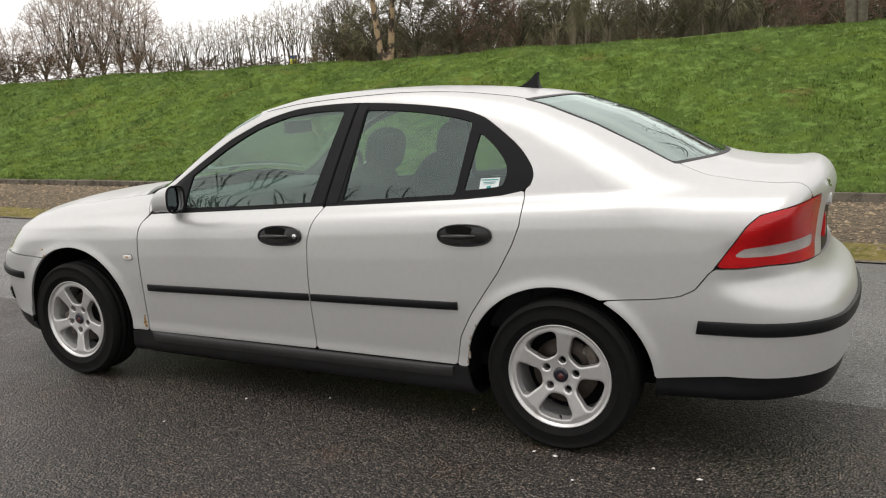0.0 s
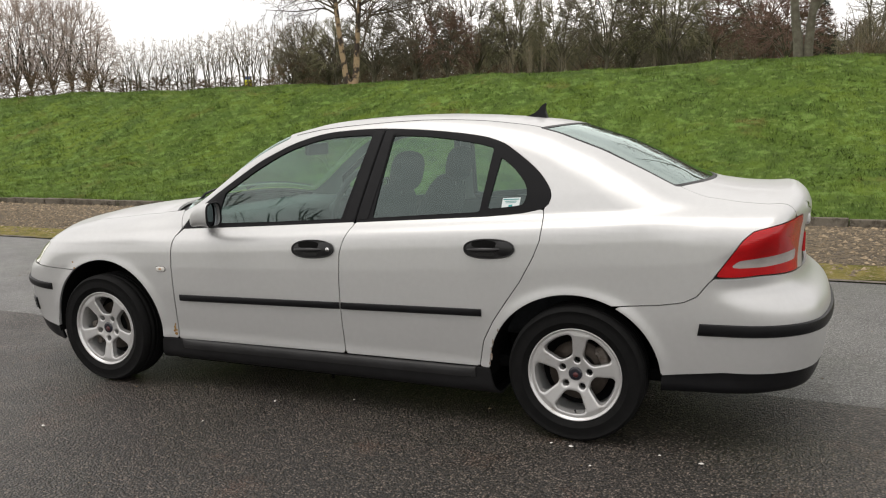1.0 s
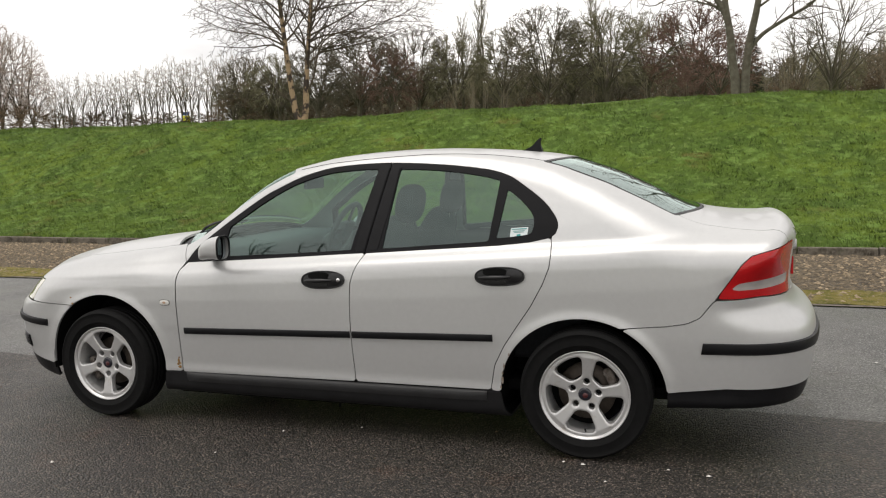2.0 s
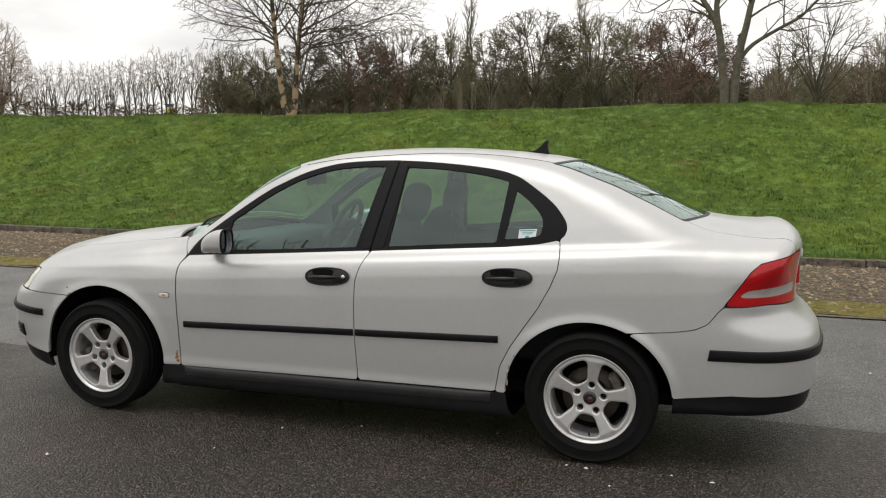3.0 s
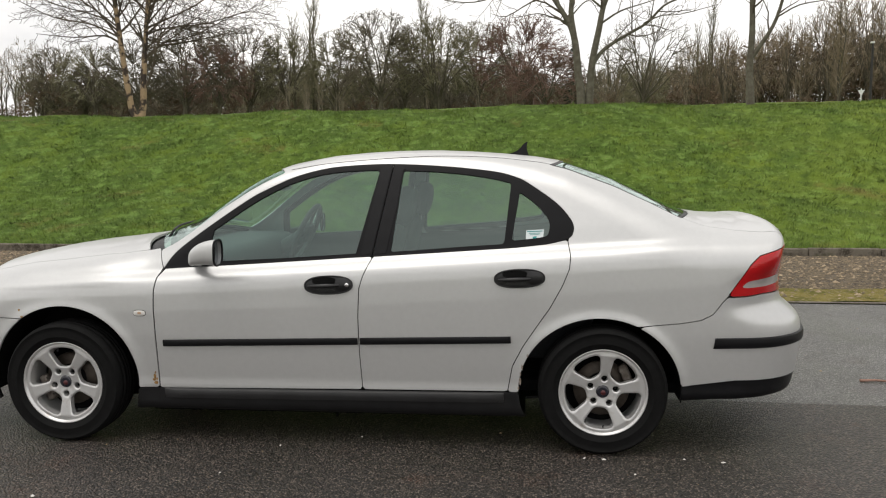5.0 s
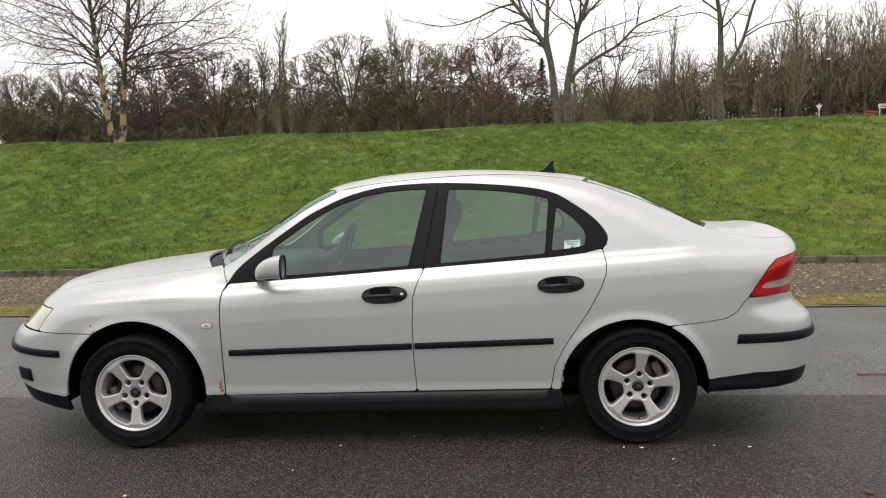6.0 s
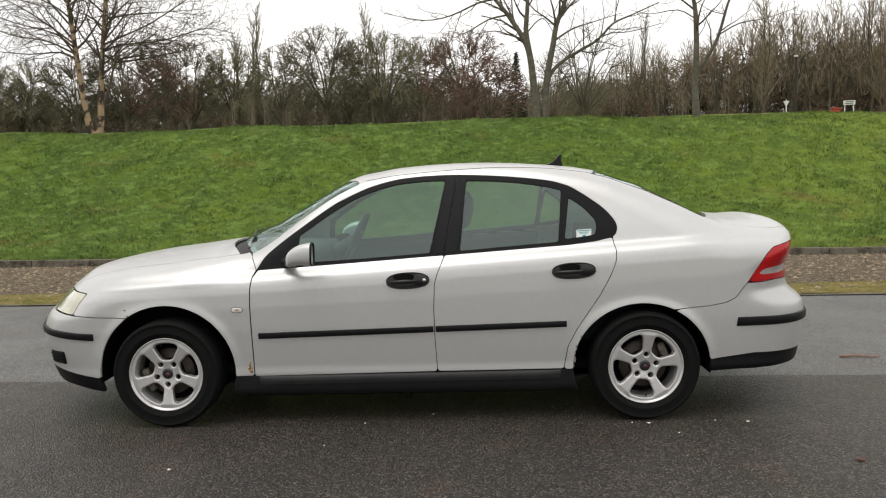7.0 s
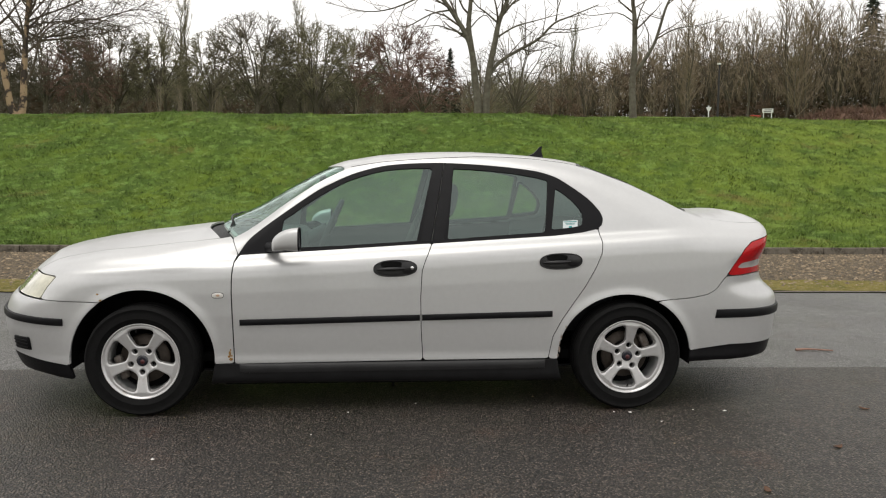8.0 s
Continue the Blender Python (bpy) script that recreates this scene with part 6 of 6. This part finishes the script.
def far_kind(kind, seed):
    if kind == "broad":
        return dome(seed, boughs=170, twigs=11)
    if kind == "open":
        return dome(seed, 3.9, 3.1, 2.9, 1.3, 0.18, 100, 8, -0.7, 2, 17, 0.012)
    if kind == "pale":
        return dome(seed, 4.2, 3.3, 2.3, 1.5, 0.13, 150, 9, -0.8, 2, 19, 0.014)
    if kind == "stem":
        return dome(seed, 5.0, 1.9, 1.5, 2.5, 0.10, 30, 5, -0.9, 2, 9, 0.013)
    if kind == "thin":
        return pole(seed, 8.6, 0.060, 0.22, 1.35, 40, 1.5, 3, 7)
    if kind == "tall":
        return dome(seed, 5.2, 3.3, 1.35, 2.8, 0.085, 80, 6, -0.92, 2, 14, 0.011)
    if kind == "mirrored":
        return dome(seed, 4.2, 3.5, 3.6, 1.4, 0.09, 110, 9, -0.4, 2, 12, 0.0045)
    if kind == "sapling":
        return pole(seed, 8.6, 0.070, 0.3, 1.9, 9, 1.5, 3, 2)
    if kind == "poplar":
        return pole(seed, 9.0, 0.10, 0.15, 1.7, 46, 2.6, 3, 7)
    if kind == "bush":
        return dome(seed, 1.35, 1.5, 1.7, 0.3, 0.04, 60, 8, -0.6, 2, 9)
    return spruce(seed)


WOOD_TOP = table([(-70, 7.6), (-32, 7.6), (-29, 7.5), (-25, 7.9), (-20, 8.2), (-14, 8.5), (-10, 8.8), (-6.6, 8.8), (-1.2, 8.8), (0.8, 8.5), (3, 7.8), (7.8, 8.2), (10.4, 8.6), (14, 9.2), (17.7, 9.6), (22.7, 10.6), (25.6, 10.8), (45, 11)], 0.6, -70, 70)
protos = {}
for kind, seeds, bark, tw, label in (("broad", (1, 2, 3, 4), BARK, TWIG_OLIVE, "bare broadleaf tree with rounded crown"), ("darkbroad", (5, 6), BARK, TWIG_DARK, "bare dark tree with dense rounded crown"),
                                     ("redbroad", (7,), BARK, TWIG_RED, "bare tree with reddish brown twigs"), ("open", (8, 9), BARK, TWIG_DARK, "bare tree with open rounded crown"),
                                     ("thin", (6, 7), BARK, TWIG, "slim bare woodland tree"), ("tall", (21, 22, 23), BARK, TWIG, "tall narrow bare woodland tree"), ("sapling", (24,), PALE_BARK, TWIG, "slim pale-stemmed sapling at the wood edge"), ("stem", (16, 17, 18), BARK, TWIG, "thin leafless tree in a far row"), ("poplar", (9,), BARK, TWIG_OLIVE, "tall bare upright poplar"),
                                     ("bush", (10, 11), BARK, TWIG_BUSH, "leafless brown bush below woodland trees"), ("conifer", (12,), BARK, IVY, "dark green conifer among bare trees"),
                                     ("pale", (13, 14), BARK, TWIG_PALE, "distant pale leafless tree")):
    protos[kind] = [(tree_thing({"bush": "bush", "conifer": "conifer"}.get(kind, "tree"), far_kind({"redbroad": "broad", "darkbroad": "broad"}.get(kind, kind), s), bark, tw, label, "woodland behind the bank",
                                "bush" if kind == "bush" else "tree", thick=2), [False]) for s in seeds]
    protos[kind] = [(o, u, sorted(v.co.z for v in o.children[-1].data.vertices)[int(0.997 * len(o.children[-1].data.vertices))]) for o, u in protos[kind]]
rnd = random.Random(4)


def plant(kind, az, r, top=None, wide=1.0):
    x, y = 0.5 + r * math.sin(radians(az)), -5.0 + r * math.cos(radians(az))
    z = float(land(np.array([x]), np.array([y]))[0]) - 0.05
    if top is None:
        top = 1.4 + (float(WOOD_TOP(az)) - 1.4) * r / 55
    ob, used, tall = rnd.choice(protos[kind])
    s = max(0.2, (top - z) / tall)
    m = pose(x, y, z, 0, 0, rnd.uniform(0, 360)) @ Matrix.Diagonal((s * wide, s * wide, s, 1))
    if used[0]:
        new_ob = copy_thing(ob, m)
        new_ob.matrix_basis = m
    else:
        ob.matrix_basis = m
        used[0] = True


at55 = lambda z, r: 1.4 + (z - 1.4) * r / 55
# the trees that stand out, by bearing, distance and height
for kind, a_, r_, z_, w_ in (("darkbroad", -9.6, 51, 10.1, 0.95), ("poplar", -14.1, 56, 11.8, 1.2), ("poplar", -6.3, 57, 11.9, 1.1), ("broad", -5.5, 52, 9.7, 1.05), ("redbroad", 0.3, 50, 9.8, 1.05), ("redbroad", 2.0, 47, 8.0, 1.25),
                             ("conifer", 3.9, 50, 9.2, 0.75), ("open", 8.9, 50, 9.8, 0.95), ("broad", -2.6, 54, 9.4, 0.95), ("broad", -12.2, 53, 9.0, 0.9), ("broad", -15.8, 53, 8.8, 0.9), ("darkbroad", -18.6, 54, 9.1, 1.0),
                             ("darkbroad", -22.4, 53, 8.9, 1.25), ("redbroad", -20.4, 52, 8.2, 1.0), ("darkbroad", -25.4, 54, 8.2, 1.15), ("broad", -28.0, 55, 7.8, 1.05), ("darkbroad", -30.2, 57, 7.6, 1.05), ("conifer", 31.2, 97, 12.0, 0.9),
                             ("thin", 20.5, 78, 11.6, 1.3), ("thin", 26.6, 80, 12.2, 1.4), ("poplar", 12.6, 80, 10.6, 0.9), ("open", 6.6, 60, 8.4, 0.9), ("broad", -7.8, 56, 9.0, 0.9)):
    plant(kind, a_, r_, at55(z_, r_), w_)
for row, (r, stepa) in enumerate(((60, 3.4), (67, 3.2), (74, 3.0))):
    az = -31.0 + row * 0.9
    while az < 43:
        a = az + rnd.uniform(-0.5, 0.5)
        right = a > 9.5
        kind = rnd.choice(("tall", "tall", "tall", "tall", "thin")) if right else rnd.choice(("thin", "broad")) if row == 2 else rnd.choice(("broad", "darkbroad", "thin", "redbroad" if -8 < a < 3 else "broad"))
        rr = r + (20 if right else 0) + rnd.uniform(-3, 3)
        plant(kind, a, rr, at55(float(WOOD_TOP(a)), rr) * (rnd.uniform(0.80, 1.0) if right else rnd.uniform(0.74, 0.90)), rnd.uniform(1.0, 1.3) if kind in ("thin", "tall") else rnd.uniform(0.8, 1.0))
        az += stepa * (0.36 if right else 0.85)
# slim stems along the wood's edge
for k in range(24):
    a = rnd.choice((rnd.uniform(-17.5, -11.0), rnd.uniform(-24, 7), rnd.uniform(10, 20)))
    plant("sapling", a, rnd.uniform(46, 52) + (20 if a > 9 else 0), at55(rnd.uniform(5.6, 7.6), 70 if a > 9 else 49), rnd.uniform(0.7, 1.0))
for k in range(30):
    a = -31 + 73 * (k + rnd.uniform(0, 1)) / 30
    plant("bush", a, rnd.uniform(54, 60) + (22 if a > 9 else 0), at55(rnd.uniform(4.3, 5.5), 80 if a > 9 else 57), rnd.uniform(1.0, 1.5))
for k in range(34):
    a = -31 + 73 * (k + rnd.uniform(0, 1)) / 34
    plant("bush", a, rnd.uniform(80, 86) + (14 if a > 9 else 0), at55(rnd.uniform(6.0, 8.0), 97) if a > 9 else at55(rnd.uniform(5.2, 6.6), 83), rnd.uniform(1.2, 1.6))
for k in range(34):
    a = -43.3 + 12.5 * (k + rnd.uniform(-0.3, 0.3)) / 33
    plant("stem", a, 128 + rnd.uniform(-6, 6), at55(6.4 + 0.14 * (a + 43) + rnd.uniform(-0.3, 0.3), 128) * 1.0, 0.8)
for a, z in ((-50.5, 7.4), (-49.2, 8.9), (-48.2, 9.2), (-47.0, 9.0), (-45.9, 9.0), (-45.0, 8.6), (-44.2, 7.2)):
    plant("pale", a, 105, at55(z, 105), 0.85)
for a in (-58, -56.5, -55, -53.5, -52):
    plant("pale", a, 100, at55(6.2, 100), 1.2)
for a in np.linspace(-58, -44.5, 7):
    plant("bush", a, 98, at55(4.8, 98), 1.6)
for k in range(8):
    plant("bush", -43 + 1.5 * k, 134, at55(4.3 + 0.1 * (k % 3), 134), 1.8)

# the depth of the wood: stems and fine growth too far off to tell apart
def thicket(name, K, a0, a1, r0, r1, share, material, label, seed):
    rng = np.random.default_rng(seed)
    az, r = np.radians(rng.uniform(a0, a1, K)), rng.uniform(r0, r1, K)
    x, y = 0.5 + r * np.sin(az), -5.0 + r * np.cos(az)
    z0 = land(x, y)
    top = 1.4 + (WOOD_TOP(np.degrees(az)) * share * (1 + 0.06 * np.sin(az * 90) + 0.05 * np.sin(az * 211 + 1)) - 1.4) * r / 55
    z = z0 + (top - z0) * rng.beta(1.15, 1.35, K)
    stem = rng.uniform(0, 1, K) < 0.03
    ln = np.where(stem, rng.uniform(1.5, 3.0, K), rng.uniform(0.4, 1.1, K))
    d = np.stack([rng.normal(0, 0.5, K), rng.normal(0, 0.5, K), np.abs(rng.normal(0.7, 0.35, K))], 1)
    d[stem, :2] *= 0.1
    d = d / np.linalg.norm(d, axis=1)[:, None] * ln[:, None]
    p = np.stack([x, y, z], 1)
    w = np.where(stem, 0.07, rng.uniform(0.022, 0.036, K))[:, None] * np.stack([np.cos(az), -np.sin(az), np.zeros(K)], 1)
    v = np.stack([p - w, p + w, p + d], 1).reshape(-1, 3)
    tagged(link(name, fast_mesh(name, v, np.arange(3 * K).reshape(-1, 3), material)), label, "woodland", kind="stuff")


thicket("far_wood", 36000, -31.5, 7.5, 76, 92, 0.72, TWIG_DARK, "dim depth of bare woodland growth", 61)
thicket("far_wood", 52000, 7.0, 44, 92, 112, 0.78, TWIG_DARK, "brown depth of tall bare woodland", 62)

# a clipped brown hedge beyond the bank
rng = np.random.default_rng(91)
K = 15000
u, a, rr = rng.uniform(-7.5, 7.5, K), rng.uniform(0, math.pi, K), rng.uniform(0.75, 1.04, K)
fade = np.clip((u + 7.5) / 4.0, 0.12, 1) ** 0.6
base = np.stack([u, 1.1 * rr * np.cos(a), 1.95 * fade * rr * np.sin(a) ** 0.6], 1)
tip = base + np.stack([rng.normal(0, 0.10, K), 0.12 * np.cos(a) + rng.normal(0, 0.08, K), 0.12 + 0.12 * np.sin(a) + rng.normal(0, 0.08, K)], 1)
side = rng.normal(0, 0.016, (K, 3))
hv = np.stack([base - side, base + side, tip], 1).reshape(-1, 3)
hedge = tagged(new("hedge"), "low clipped reddish brown hedge beyond the grass", "hedge")
link("twigs", fast_mesh("twigs", hv, np.arange(3 * K).reshape(-1, 3), TWIG_HEDGE), hedge, "dense fine brown twigs")
hu, ha = np.linspace(-7.4, 7.4, 60), np.linspace(0, math.pi, 14)
hp = [(x, 0.92 * math.cos(b), 1.68 * min(1, max(0.12, (x + 7.5) / 4.0)) ** 0.6 * math.sin(b) ** 0.6 + 0.05 * noise.noise((x * 2.1, b * 2, 0))) for x in hu for b in ha]
link("core", mesh_of("core", hp, [(i * 14 + j, (i + 1) * 14 + j, (i + 1) * 14 + j + 1, i * 14 + j + 1) for i in range(59) for j in range(13)], TWIG_HEDGE), hedge, "shaded inner growth")
hx, hy = 0.0 + 62 * math.sin(radians(32.6)), -5.2 + 62 * math.cos(radians(32.6))
hedge.matrix_basis = pose(hx, hy, float(land(np.array([hx]), np.array([hy]))[0]) - 0.1, 0, 0, -30)

# trees behind the camera, mirrored in the glass
behind = tree_thing("tree", far_kind("mirrored", 40), BARK, TWIG_NEAR, "tall bare broadleaf tree across the road", "trees across the road")
for k, (bx_, by_, turn_, sc) in enumerate(((-14.0, -15.0, 200, 1.75), (-9.0, -21.0, 95, 1.8), (-22.0, -15.5, 20, 1.9), (0.5, -27, 140, 1.6))):
    m = pose(bx_, by_, -0.05, 0, 0, turn_) @ Matrix.Scale(sc, 4)
    far = copy_thing(behind, m) if k else behind
    far.matrix_basis = m

# posts and signs beyond the bank
PAINT_W = mat("white_sign_paint", (0.75, 0.75, 0.74), rough=0.5, var=0.1, scale=20)
PAINT_Y = mat("yellow_sign_paint", (0.75, 0.72, 0.03), rough=0.5, var=0.1, scale=20)
PAINT_B = mat("blue_sign_paint", (0.05, 0.10, 0.25), rough=0.5, var=0.1, scale=20)
PAINT_R = mat("red_paint", (0.42, 0.05, 0.03), rough=0.5, var=0.2, scale=20)
GALV = mat("grey_post", (0.035, 0.032, 0.03), rough=0.6, metal=0.3, var=0.2, scale=20)


def ground_z(x, y):
    return float(land(np.array([x]), np.array([y]))[0])


lp = tagged(new("street_lamp"), "slim dark street lamp post among trees", "street lamp")
part("pole", sweep([(0, 0, 0), (0, 0, 6.2)], lambda u: 0.09 - 0.03 * u, 10), GALV, lp, smooth=True)
part("lamp_head", box(0.22, 0.16, 0.10, (-0.03, 0, 6.22), 0.03), PAINT_W, lp, "pale lamp head", smooth=True)
lp.matrix_basis = pose(21.35, 46.2, 7.95 - 6.3)
s2 = tagged(new("road_sign"), "small white road sign on two posts", "sign")
part("panel", box(0.66, 0.05, 0.26, (0, 0, 1.28), 0.01), PAINT_W, s2)
for k in range(2):
    part("text_bar", box(0.44, 0.01, 0.04, (0.02 - 0.04 * k, -0.03, 1.33 - 0.10 * k)), GALV, s2)
for dx in (-0.24, 0.24):
    part("post", sweep([(dx, 0.04, -0.6), (dx, 0.04, 1.40)], 0.03, 8), PAINT_W, s2)
s2.matrix_basis = pose(24.25, 45.3, 3.6, 0, 0, -20)
s1 = tagged(new("warning_sign"), "narrow white warning sign on post", "sign")
part("post", sweep([(0, 0, -1.0), (0, 0, 1.6)], 0.04, 8), PAINT_W, s1)
bm = bmesh.new()
tri3 = [bm.verts.new((x, -0.05, z)) for x, z in ((-0.20, 1.5), (0.20, 1.5), (0.0, 1.10))]
bm.faces.new(tri3)
g3 = bmesh.ops.extrude_face_region(bm, geom=bm.faces[:])
bmesh.ops.translate(bm, verts=[v for v in g3["geom"] if isinstance(v, bmesh.types.BMVert)], vec=(0, 0.03, 0))
part("triangle", bm, PAINT_W, s1, "white triangle")
s1.matrix_basis = pose(22.85, 51.4, 4.0, 0, 0, -20)
bx = tagged(new("red_bin"), "low red grit bin with sloped lid", "bin")
bm = box(0.55, 0.5, 0.6, (0, 0, 0.3), 0.05)
part("body", bm, PAINT_R, bx)
part("lid", box(0.6, 0.55, 0.1, (0, 0, 0.66), 0.03, m=Matrix.Rotation(radians(6), 4, "Y")), PAINT_R, bx, "red lid")
bx.matrix_basis = pose(24.3, 47.3, 4.0, 0, 0, -15)
ys_ = tagged(new("notice_board"), "yellow and blue notice sign on a post", "sign")
part("post", sweep([(0, 0, -4), (0, 0, 4.2)], 0.10, 8), GALV, ys_)
part("yellow_panel", box(1.25, 0.08, 1.35, (0, -0.12, 3.3), 0.02), PAINT_Y, ys_, "yellow panel")
part("blue_panel", box(1.25, 0.08, 0.6, (0, -0.12, 4.3), 0.02), PAINT_B, ys_, "blue panel")
ys_.matrix_basis = pose(-85.9, 117.4, 5.85, 0, 0, 36)
hut = tagged(new("hut"), "small pale hut behind woodland trees", "hut")
part("wall", box(0.75, 0.7, 0.8, (0, 0, 0.4), 0.02), PAINT_W, hut)
part("roof", box(0.95, 0.85, 0.10, (0, 0, 0.84), 0.03), GALV, hut, "grey roof")
hut.matrix_basis = pose(0.3 + 60 * math.sin(radians(-18.4)), -5.2 + 60 * math.cos(radians(-18.4)), 3.6)
